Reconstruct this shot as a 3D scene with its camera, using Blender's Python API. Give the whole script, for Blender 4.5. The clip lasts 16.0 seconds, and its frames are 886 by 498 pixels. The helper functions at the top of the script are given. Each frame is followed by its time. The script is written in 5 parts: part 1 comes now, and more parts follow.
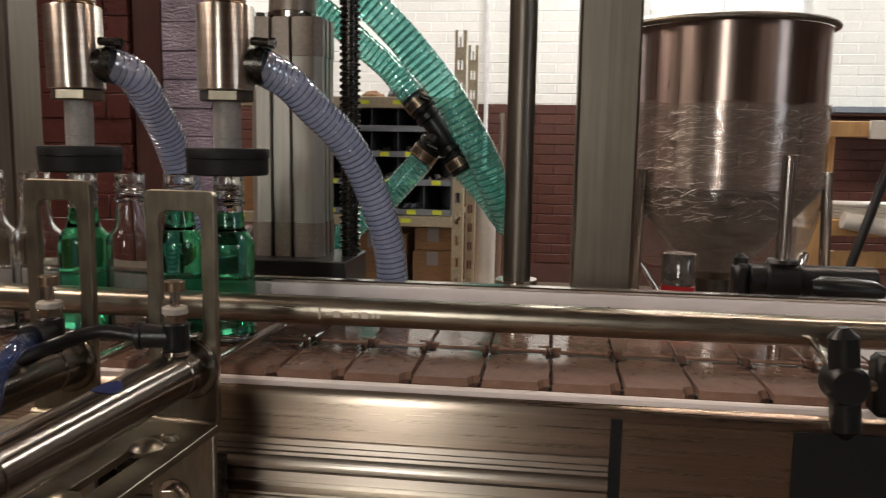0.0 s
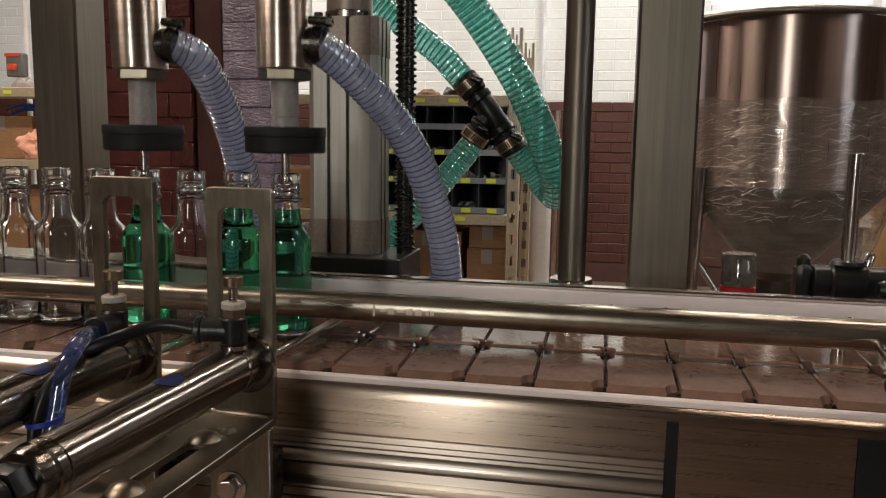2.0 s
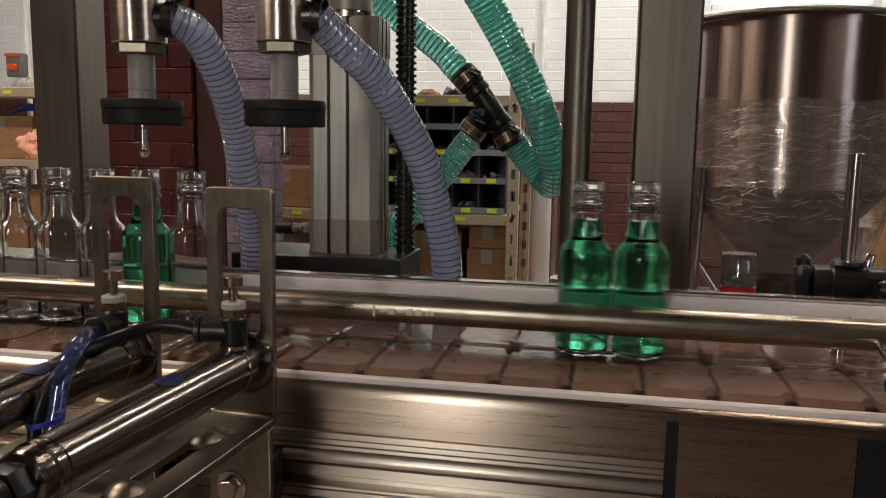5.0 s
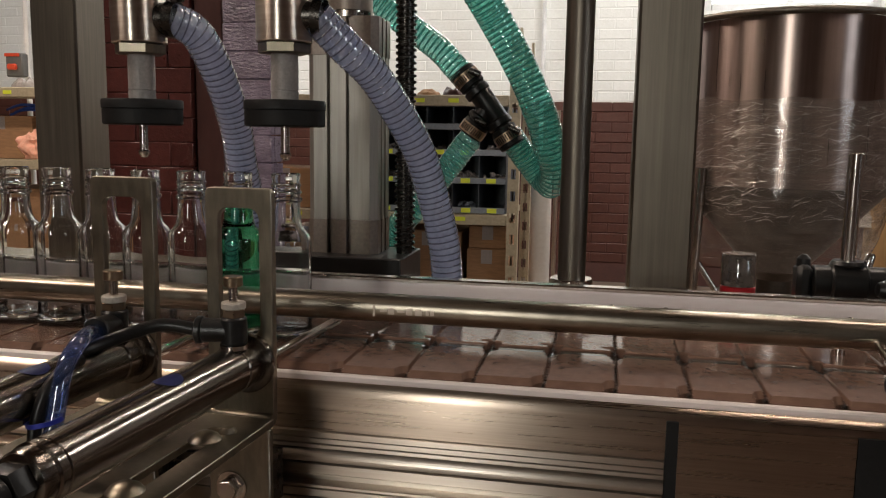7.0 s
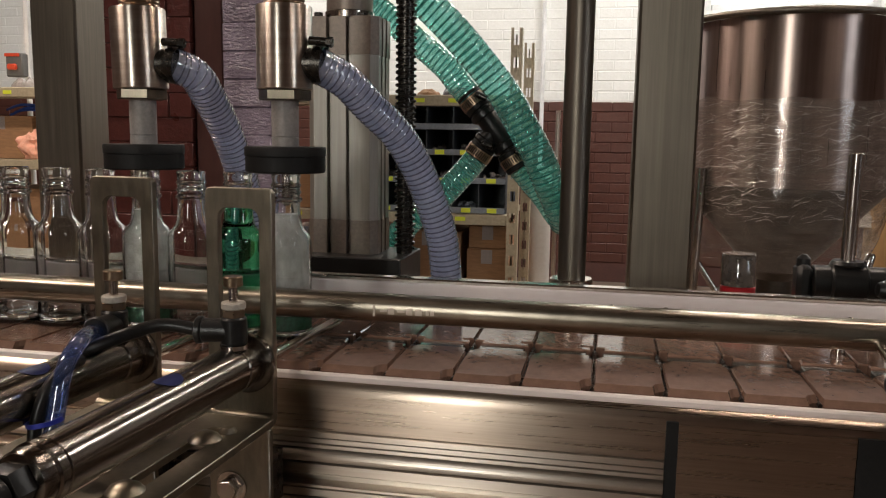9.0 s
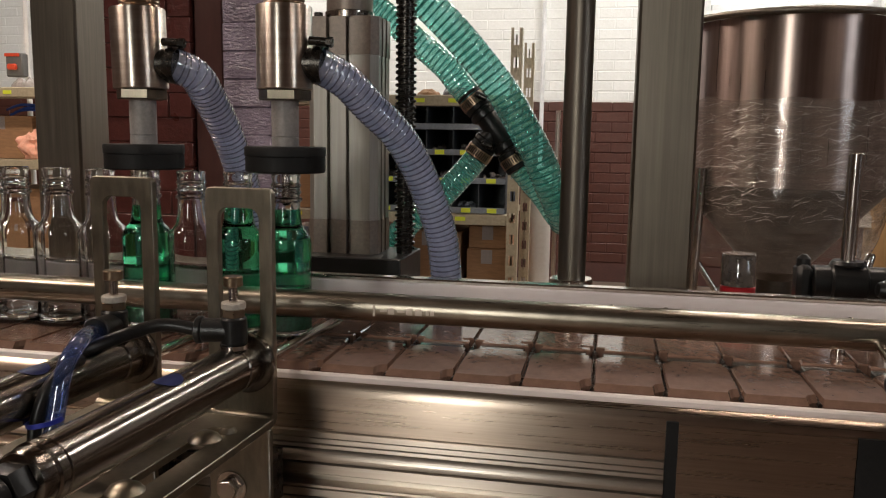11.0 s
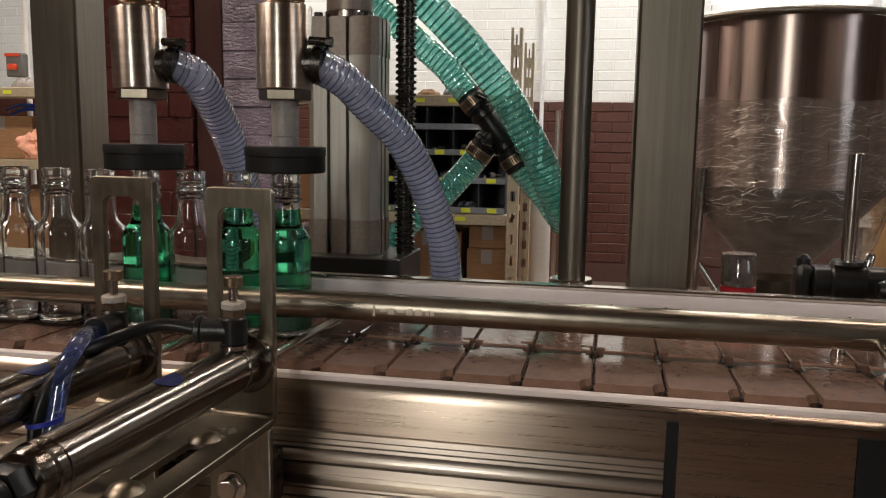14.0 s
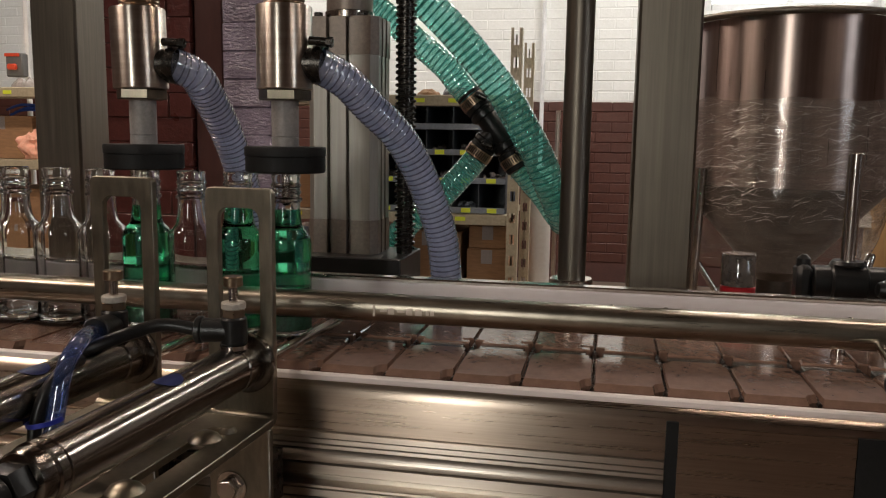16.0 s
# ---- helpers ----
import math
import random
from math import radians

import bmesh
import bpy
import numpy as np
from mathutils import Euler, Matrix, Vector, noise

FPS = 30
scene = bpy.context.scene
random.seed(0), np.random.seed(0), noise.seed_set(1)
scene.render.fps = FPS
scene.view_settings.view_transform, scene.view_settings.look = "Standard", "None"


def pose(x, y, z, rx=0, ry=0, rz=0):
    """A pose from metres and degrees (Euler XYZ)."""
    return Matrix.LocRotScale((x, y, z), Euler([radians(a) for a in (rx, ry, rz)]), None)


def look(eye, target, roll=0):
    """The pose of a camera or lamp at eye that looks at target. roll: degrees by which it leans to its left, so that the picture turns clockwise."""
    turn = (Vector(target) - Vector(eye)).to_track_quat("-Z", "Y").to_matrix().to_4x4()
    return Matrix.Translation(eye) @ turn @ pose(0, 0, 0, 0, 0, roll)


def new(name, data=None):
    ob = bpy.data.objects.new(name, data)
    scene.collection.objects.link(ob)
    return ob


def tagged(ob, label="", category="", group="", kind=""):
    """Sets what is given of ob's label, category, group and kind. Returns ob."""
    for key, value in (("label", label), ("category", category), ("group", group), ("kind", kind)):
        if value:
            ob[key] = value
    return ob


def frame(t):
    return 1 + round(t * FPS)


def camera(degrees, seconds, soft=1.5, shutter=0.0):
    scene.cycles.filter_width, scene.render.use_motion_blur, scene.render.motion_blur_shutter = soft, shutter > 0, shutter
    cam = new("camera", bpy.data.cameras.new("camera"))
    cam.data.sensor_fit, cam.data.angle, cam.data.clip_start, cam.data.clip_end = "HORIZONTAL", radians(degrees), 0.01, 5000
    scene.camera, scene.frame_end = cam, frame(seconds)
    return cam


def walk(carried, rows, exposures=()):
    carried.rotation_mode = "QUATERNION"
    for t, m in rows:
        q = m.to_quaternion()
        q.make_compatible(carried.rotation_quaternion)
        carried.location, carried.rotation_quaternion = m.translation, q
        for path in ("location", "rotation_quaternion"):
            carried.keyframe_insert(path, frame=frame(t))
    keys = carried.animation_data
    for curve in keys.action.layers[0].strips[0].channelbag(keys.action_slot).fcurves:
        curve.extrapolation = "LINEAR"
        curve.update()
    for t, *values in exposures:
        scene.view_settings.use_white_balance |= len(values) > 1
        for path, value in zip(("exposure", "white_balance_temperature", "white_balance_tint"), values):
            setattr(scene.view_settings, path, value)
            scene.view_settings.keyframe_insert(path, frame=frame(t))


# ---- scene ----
cam = camera(56.8, 16.0, soft=1.1, shutter=0.5)
B = 0.80                                   # height of the conveyor belt over the floor
EYE = (0.1934, -0.7075, B + 0.1851)


def aim(yaw, tilt, roll):
    """The camera's pose: degrees to the left of +y, down, and lean."""
    a, b = radians(yaw), radians(tilt)
    way = Vector((-math.sin(a) * math.cos(b), math.cos(a) * math.cos(b), -math.sin(b)))
    return look(EYE, Vector(EYE) + way, roll)


walk(cam, [
    (0.0, aim(7.33, 7.67, 0.93)),
    (0.2, aim(8.70, 7.66, 0.93)),
    (0.5, aim(10.34, 7.74, 0.92)),
    (0.7, aim(10.90, 7.82, 0.89)),
    (0.9, aim(11.13, 7.86, 0.87)),
    (1.1, aim(11.153, 7.858, 0.874)),
    (16.0, aim(11.153, 7.858, 0.874)),
], exposures=[(0.0, 0.18), (1.0, 0.16), (2.0, 0.04), (3.0, -0.06), (7.0, -0.08), (7.6, 0.0), (8.0, 0.08), (9.0, 0.08), (14.0, 0.07), (15.5, -0.10), (16.0, -0.10)])

# ---- light ----
world = bpy.data.worlds.new("sky")
scene.world = world
world.use_nodes = True
wn = world.node_tree.nodes
sky = wn.new("ShaderNodeTexSky")
sky.sky_type = "NISHITA"
sky.sun_disc = False
sky.sun_elevation, sky.sun_rotation = radians(40), radians(180)
world.node_tree.links.new(sky.outputs[0], wn["Background"].inputs[0])
wn["Background"].inputs[1].default_value = 0.12


def lamp(name, eye, target, sx, sy, watts, color):
    data = bpy.data.lights.new(name, "AREA")
    data.shape, data.size, data.size_y = "RECTANGLE", sx, sy
    data.energy, data.color = watts, color
    ob = new(name, data)
    ob.matrix_world = look(eye, target)
    return ob


COOL, WARM, DAY = (1.0, 0.97, 0.92), (1.0, 0.805, 0.67), (0.80, 0.90, 1.0)
# fluorescent fixtures hang at these places
TUBES = [(-2.6, 3.6), (0.6, 3.6), (3.4, 3.6), (-2.2, 0.9), (1.2, 0.9), (-2.3, -1.0), (2.5, -1.5)]
for tx, ty in TUBES:
    lamp("tube_light", (tx, ty, 3.33), (tx, ty, 0), 1.2, 0.12, 70 if ty > 3 else ((52 if tx < 0 else 18) if ty > 0 else (46 if tx < 0 else 12)), COOL if ty > 3 else WARM)
# low sun through the south window
sun = new("sun", bpy.data.lights.new("sun", "SUN"))
sun.data.energy, sun.data.angle, sun.data.color = 4.0, radians(0.5), (1.0, 0.88, 0.72)
sun.matrix_world = look((0.0, -4.0, 2.0), (0.12, -2.0, 0.3))
# added daylight lamps in two unseen window openings: sheet highlight, cool light from right
lamp("added_window_light", (-0.62, -3.98, 1.7), (-0.62, 0, 1.4), 0.42, 1.5, 30, (1.0, 0.98, 0.90))
lamp("added_window_light", (4.95, -2.8, 2.0), (0, 0.4, 1.0), 1.1, 1.5, 13, DAY)

# ---- materials ----


def shader(name):
    m = bpy.data.materials.new(name)
    m.use_nodes = True
    nt = m.node_tree
    return m, nt, nt.nodes["Principled BSDF"], nt.nodes["Material Output"]


def ramp(nt, src, lo, hi, c0, c1):
    r = nt.nodes.new("ShaderNodeValToRGB")
    r.color_ramp.elements[0].position, r.color_ramp.elements[1].position = lo, hi
    r.color_ramp.elements[0].color, r.color_ramp.elements[1].color = (*c0, 1), (*c1, 1)
    nt.links.new(src, r.inputs[0])
    return r.outputs[0]


def noise_tex(nt, scale, detail=4.0, stretch=(1, 1, 1), rough=0.6):
    tc, mp, nz = (nt.nodes.new("ShaderNode" + k) for k in ("TexCoord", "Mapping", "TexNoise"))
    mp.inputs["Scale"].default_value = stretch
    nz.inputs["Scale"].default_value, nz.inputs["Detail"].default_value = scale, detail
    nz.inputs["Roughness"].default_value = rough
    nt.links.new(tc.outputs["Object"], mp.inputs[0])
    nt.links.new(mp.outputs[0], nz.inputs["Vector"])
    return nz.outputs["Fac"]


def surface(name, color, rough=0.5, metal=0.0, grain=200.0, stain=9.0, vary=0.18, bump=0.1, stretch=(1, 1, 1),
            rvary=0.12, each=0.0, dist=0.001, coat=0.0, spec=0.5, spread=None):
    """A solid surface with fine grain and broad stains; spread is the way in which brushing spreads its gloss."""
    m, nt, p, _ = shader(name)
    dark = tuple(c * (1 - vary) for c in color)
    light = tuple(min(1, c * (1 + vary)) for c in color)
    fine, broad = noise_tex(nt, grain, 3, stretch), noise_tex(nt, stain, 5)
    col = ramp(nt, broad, 0.3, 0.7, dark, light)
    mix = nt.nodes.new("ShaderNodeMixRGB")
    mix.blend_type = "OVERLAY"
    mix.inputs[0].default_value = 0.35
    nt.links.new(col, mix.inputs[1])
    nt.links.new(fine, mix.inputs[2])
    out = mix.outputs[0]
    if each:
        info = nt.nodes.new("ShaderNodeObjectInfo")
        hsv = nt.nodes.new("ShaderNodeHueSaturation")
        mr = nt.nodes.new("ShaderNodeMapRange")
        mr.inputs["To Min"].default_value, mr.inputs["To Max"].default_value = 1 - each, 1 + each
        nt.links.new(info.outputs["Random"], mr.inputs[0])
        nt.links.new(mr.outputs[0], hsv.inputs["Value"])
        nt.links.new(out, hsv.inputs["Color"])
        out = hsv.outputs[0]
    nt.links.new(out, p.inputs["Base Color"])
    rr = nt.nodes.new("ShaderNodeMapRange")
    rr.inputs["To Min"].default_value = max(0.02, rough - rvary)
    rr.inputs["To Max"].default_value = min(1, rough + rvary)
    nt.links.new(fine if metal else broad, rr.inputs[0])
    nt.links.new(rr.outputs[0], p.inputs["Roughness"])
    p.inputs["Metallic"].default_value = metal
    p.inputs["Coat Weight"].default_value = coat
    p.inputs["Specular IOR Level"].default_value = spec
    if spread:
        way = nt.nodes.new("ShaderNodeCombineXYZ")
        for i in range(3):
            way.inputs[i].default_value = spread[i]
        p.inputs["Anisotropic"].default_value = 0.92
        nt.links.new(way.outputs[0], p.inputs["Tangent"])
    if bump:
        bp = nt.nodes.new("ShaderNodeBump")
        bp.inputs["Strength"].default_value, bp.inputs["Distance"].default_value = bump, dist
        nt.links.new(fine, bp.inputs["Height"])
        nt.links.new(bp.outputs[0], p.inputs["Normal"])
    return m


def gloss_share(nt, power=4.0, low=0.045, high=0.75):
    """How much a clear surface mirrors: little when seen square on, much at a glance."""
    lw, pw, mr = (nt.nodes.new("ShaderNode" + k) for k in ("LayerWeight", "Math", "MapRange"))
    pw.operation = "POWER"
    pw.inputs[1].default_value = power
    mr.inputs["To Min"].default_value, mr.inputs["To Max"].default_value = low, high
    nt.links.new(lw.outputs["Facing"], pw.inputs[0])
    nt.links.new(pw.outputs[0], mr.inputs[0])
    return mr.outputs[0], lw


def clear(name, color, rough=0.0, ior=1.5):
    """Clear solid glass or liquid."""
    m, nt, p, out = shader(name)
    p.inputs["Base Color"].default_value = (*color, 1)
    p.inputs["Transmission Weight"].default_value = 1
    p.inputs["Roughness"].default_value = rough
    p.inputs["IOR"].default_value = ior
    return m


def film(name, tint, body, see=0.5, rough=0.2, glow=0.5, scale=150.0, stretch=(1, 1, 1), lo=0.35, hi=0.65, skin=0.07):
    """Thin translucent plastic: partly see-through, partly scattering, with a glossy skin."""
    m, nt, p, out = shader(name)
    N = nt.nodes.new
    tr, tl, ms, ms2 = N("ShaderNodeBsdfTransparent"), N("ShaderNodeBsdfTranslucent"), N("ShaderNodeMixShader"), N("ShaderNodeMixShader")
    tr.inputs[0].default_value, tl.inputs[0].default_value = (*tint, 1), (*body, 1)
    p.inputs["Base Color"].default_value, p.inputs["Roughness"].default_value = (*body, 1), rough
    ms.inputs[0].default_value = glow
    fac = noise_tex(nt, scale, 4, stretch)
    mr = N("ShaderNodeMapRange")
    mr.inputs["From Min"].default_value, mr.inputs["From Max"].default_value = lo, hi
    mr.inputs["To Min"].default_value, mr.inputs["To Max"].default_value = max(0, see - 0.15), min(1, see + 0.15)
    nt.links.new(fac, mr.inputs[0])
    nt.links.new(p.outputs[0], ms.inputs[1])
    nt.links.new(tl.outputs[0], ms.inputs[2])
    nt.links.new(mr.outputs[0], ms2.inputs[0])
    nt.links.new(ms.outputs[0], ms2.inputs[1])
    nt.links.new(tr.outputs[0], ms2.inputs[2])
    bp = N("ShaderNodeBump")
    bp.inputs["Strength"].default_value, bp.inputs["Distance"].default_value = 0.3, 0.001
    nt.links.new(fac, bp.inputs["Height"])
    nt.links.new(bp.outputs[0], p.inputs["Normal"])
    nt.links.new(bp.outputs[0], tl.inputs["Normal"])
    gl, top = N("ShaderNodeBsdfGlossy"), N("ShaderNodeMixShader")
    share, lw = gloss_share(nt, 3.0, skin, 0.75)
    gl.inputs["Roughness"].default_value = rough * 0.8 + 0.03
    nt.links.new(bp.outputs[0], gl.inputs["Normal"])
    nt.links.new(bp.outputs[0], lw.inputs["Normal"])
    nt.links.new(share, top.inputs[0])
    nt.links.new(ms2.outputs[0], top.inputs[1])
    nt.links.new(gl.outputs[0], top.inputs[2])
    nt.links.new(top.outputs[0], out.inputs[0])
    return m


def glowing(name, color, power):
    m, nt, p, _ = shader(name)
    p.inputs["Emission Color"].default_value, p.inputs["Emission Strength"].default_value = (*color, 1), power
    return m


VALVE = surface("turned_valve_steel", (0.62, 0.55, 0.48), 0.33, 1, 300, 12, 0.06, 0.02, (0.05, 0.05, 1), 0.05, spread=(0, 0, 1))
SHEET = surface("brushed_sheet_steel", (0.45, 0.365, 0.295), 0.29, 1, 420, 14, 0.06, 0.03, (0.02, 1, 1), 0.08, spread=(0, 0, 1))
STEEL = surface("polished_steel", (0.60, 0.55, 0.50), 0.19, 1, 300, 12, 0.06, 0.02, (1, 1, 0.03), 0.06)
BARREL = surface("turned_barrel_steel", (0.205, 0.18, 0.155), 0.20, 1, 300, 12, 0.08, 0.02, (1, 0.03, 1), 0.05, spread=(0, 1, 0))
BRUSHED = surface("brushed_steel", (0.60, 0.53, 0.47), 0.34, 1, 260, 8, 0.08, 0.06, (0.03, 1, 1), 0.10)
HOPSTEEL = surface("satin_hopper_steel", (0.37, 0.29, 0.26), 0.30, 1, 120, 6, 0.12, 0.015, (1, 1, 0.03), 0.08, spread=(0, 0, 1))
POST = surface("brushed_post_steel", (0.175, 0.152, 0.125), 0.42, 1, 260, 5, 0.10, 0.05, (1, 1, 0.03), 0.08)
RAILM = surface("worn_rail_steel", (0.30, 0.262, 0.21), 0.30, 1, 350, 30, 0.22, 0.03, (0.04, 1, 1), 0.08)
PLATE = surface("plate_steel", (0.245, 0.215, 0.165), 0.36, 1, 220, 20, 0.22, 0.06, (1, 1, 0.2), 0.1)
ALU = surface("extruded_aluminium", (0.62, 0.545, 0.47), 0.34, 1, 240, 10, 0.06, 0.05, (0.02, 1, 1), 0.08, spread=(0, 0, 1))
CASTALU = surface("cast_aluminium", (0.24, 0.20, 0.17), 0.45, 0.6, 300, 20, 0.08, 0.1)
ANOD = surface("anodised_aluminium", (0.34, 0.32, 0.285), 0.42, 0.7, 200, 10, 0.05, 0.03, (1, 1, 0.05))
OXIDE = surface("black_oxide_steel", (0.05, 0.045, 0.04), 0.28, 0.9, 200, 20, 0.2, 0.05)
BLACK = surface("black_plastic", (0.010, 0.010, 0.010), 0.34, 0, 400, 20, 0.15, 0.12, spec=0.35)
RUBBER = surface("black_rubber", (0.010, 0.010, 0.010), 0.55, 0, 400, 20, 0.15, 0.15, spec=0.25)
BELTM = surface("tan_acetal", (0.175, 0.107, 0.080), 0.12, 0, 150, 40, 0.12, 0.08, (1, 1, 1), 0.08, each=0.06)
WHITEP = surface("white_wear_plastic", (0.80, 0.735, 0.725), 0.38, 0, 200, 20, 0.05, 0.04, (0.1, 1, 1))
GREYP = surface("grey_plastic", (0.30, 0.275, 0.26), 0.5, 0, 300, 25, 0.08, 0.08)
RED = surface("red_plastic", (0.55, 0.02, 0.03), 0.35)
BLUE = surface("blue_plastic", (0.02, 0.035, 0.30), 0.35)
INK = surface("dark_blue_ink", (0.008, 0.014, 0.07), 0.3)
BRASS = surface("tarnished_brass", (0.30, 0.22, 0.15), 0.32, 1)
GLASS = clear("bottle_glass", (0.985, 0.995, 0.99), 0.0, 1.5)
LIQUID = clear("green_liquid", (0.11, 0.70, 0.38), 0.0, 1.33)
MIST = film("spray_mist", (0.95, 0.97, 0.96), (0.85, 0.88, 0.86), 0.30, 0.5, 0.5, 90)
FOAM = film("green_foam", (0.25, 0.7, 0.45), (0.15, 0.5, 0.3), 0.45, 0.4, 0.5, 300)
HOSEW = film("clear_vinyl", (0.84, 0.90, 0.99), (0.62, 0.69, 0.93), 0.50, 0.04, 0.45, 60, skin=0.24)
HOSEWR = film("clear_vinyl_rib", (0.22, 0.24, 0.32), (0.22, 0.24, 0.34), 0.40, 0.05, 0.3, 60, skin=0.22)
HOSEG = film("green_vinyl", (0.56, 0.93, 0.88), (0.28, 0.72, 0.66), 0.76, 0.05, 0.7, 60, skin=0.19)
HOSEGR = film("green_vinyl_rib", (0.12, 0.36, 0.33), (0.10, 0.34, 0.31), 0.35, 0.04, 0.4, 60, skin=0.20)
TUBEB = film("blue_clear_tube", (0.56, 0.66, 0.95), (0.10, 0.16, 0.38), 0.66, 0.03, 0.4, 60, skin=0.16)
WRAP = film("stretch_wrap", (0.96, 0.95, 0.94), (0.42, 0.37, 0.33), 0.82, 0.10, 0.2, 60, (0.35, 0.35, 3.2), 0.4, 0.75)
CAPC = film("smoked_clear_plastic", (0.45, 0.42, 0.40), (0.25, 0.22, 0.20), 0.5, 0.06, 0.2, 60)
WHITEBRICK = surface("white_painted_brick", (0.79, 0.79, 0.76), 0.5, 0, 60, 3, 0.05, 0.3, each=0.03, dist=0.004)
REDBRICK = surface("red_painted_brick", (0.080, 0.030, 0.022), 0.35, 0, 60, 4, 0.15, 0.4, each=0.12, dist=0.004)
PIERRED = surface("dark_red_pier_paint", (0.066, 0.018, 0.015), 0.30, 0, 70, 5, 0.2, 0.5, each=0.12, dist=0.004)
PIERGREY = surface("gloss_violet_grey_paint", (0.16, 0.13, 0.18), 0.18, 0, 70, 9, 0.3, 1.0, (1, 1, 2.5), each=0.08, dist=0.008)
DARKWOOD = surface("dark_brown_paint", (0.05, 0.018, 0.015), 0.35, 0, 80, 6, 0.2, 0.3, (1, 1, 0.2))
BROWNWALL = surface("brown_wall_paint", (0.075, 0.045, 0.036), 0.6, 0, 60, 2, 0.25, 0.3)
MORTAR = surface("mortar", (0.070, 0.027, 0.021), 0.85, 0, 120, 5, 0.15, 0.3)
WHITEMORTAR = surface("white_painted_mortar", (0.77, 0.77, 0.74), 0.6, 0, 120, 5, 0.06, 0.3)
CONCRETE = surface("sealed_brown_floor", (0.125, 0.088, 0.066), 0.5, 0, 60, 1.5, 0.15, 0.1)
CEIL = surface("dark_ceiling_timber", (0.10, 0.065, 0.045), 0.8, 0, 40, 1, 0.12, 0.1)
BEIGE = surface("beige_enamel", (0.42, 0.37, 0.26), 0.42, 0, 100, 6, 0.08, 0.05)
BINM = surface("dark_grey_bin_steel", (0.055, 0.065, 0.08), 0.45, 0, 120, 8, 0.12, 0.05)
BINEDGE = surface("grey_bin_edge", (0.20, 0.23, 0.27), 0.4, 0, 120, 8, 0.1, 0.04)
TAG = surface("yellow_label", (0.72, 0.82, 0.05), 0.55, 0, 200, 20, 0.05, 0.02)
CARD = surface("cardboard", (0.30, 0.17, 0.085), 0.8, 0, 150, 6, 0.1, 0.15, (0.2, 0.2, 1))
PINE = surface("pine_timber", (0.52, 0.32, 0.14), 0.55, 0, 60, 6, 0.18, 0.2, (1, 1, 0.12))
PVC = surface("white_pvc", (0.78, 0.75, 0.70), 0.35, 0, 80, 5, 0.04, 0.02)
CLOTH = surface("peach_cloth", (0.85, 0.45, 0.33), 0.9, 0, 90, 30, 0.15, 0.3)
PAPER = surface("white_paper", (0.75, 0.73, 0.68), 0.8, 0, 100, 10, 0.06, 0.1)
SWITCH = surface("grey_enamel", (0.12, 0.12, 0.12), 0.45)
ORANGE = surface("red_orange_plastic", (0.60, 0.07, 0.03), 0.4)
BLUECABLE = surface("blue_cable", (0.03, 0.10, 0.45), 0.45)
WINFRAME = surface("white_window_paint", (0.72, 0.72, 0.72), 0.45)
PANE = clear("window_glass", (0.97, 0.98, 0.98), 0.0, 1.45)
SKYGLOW = glowing("overcast_sky_backdrop", (0.93, 0.97, 1.0), 1.7)
TUBEGLOW = glowing("fluorescent_tube", (1.0, 0.88, 0.74), 9.0)

# ---- building helpers ----


def base(ob):
    p = Vector((0, 0, 0))
    while ob is not None:
        p += ob.location
        ob = ob.parent
    return p


def thing(name, label, category, at=(0, 0, 0), group="", kind=""):
    ob = new(name)
    ob.empty_display_size = 0.02
    ob.location = at
    return tagged(ob, label, category, group, kind)


def mesh_of(bm, name, mat, smooth=True):
    bmesh.ops.recalc_face_normals(bm, faces=bm.faces)
    me = bpy.data.meshes.new(name)
    bm.to_mesh(me)
    bm.free()
    me.materials.append(mat)
    if smooth:
        me.shade_smooth()
        me.set_sharp_from_angle(angle=radians(38))
    return me


def part(name, bm, mat, parent=None, label="", smooth=True):
    """Links a bmesh, given in the room's space, as one mesh under a thing or part."""
    if parent is not None:
        bm.transform(Matrix.Translation(-base(parent)))
    ob = new(name, mesh_of(bm, name, mat, smooth))
    ob.parent = parent
    return tagged(ob, label)


def box(x0, y0, z0, x1, y1, z1, bevel=0.0, bm=None, seg=1):
    bm2 = bmesh.new()
    r = bmesh.ops.create_cube(bm2, size=1)
    bmesh.ops.scale(bm2, vec=(abs(x1 - x0), abs(y1 - y0), abs(z1 - z0)), verts=r["verts"])
    bmesh.ops.translate(bm2, vec=((x0 + x1) / 2, (y0 + y1) / 2, (z0 + z1) / 2), verts=r["verts"])
    if bevel:
        bmesh.ops.bevel(bm2, geom=bm2.edges[:], offset=bevel, segments=seg, profile=0.5, affect="EDGES")
    return merge(bm, bm2)


def merge(bm, bm2):
    if bm is None:
        return bm2
    me = bpy.data.meshes.new("tmp")
    bm2.to_mesh(me)
    bm2.free()
    bm.from_mesh(me)
    bpy.data.meshes.remove(me)
    return bm


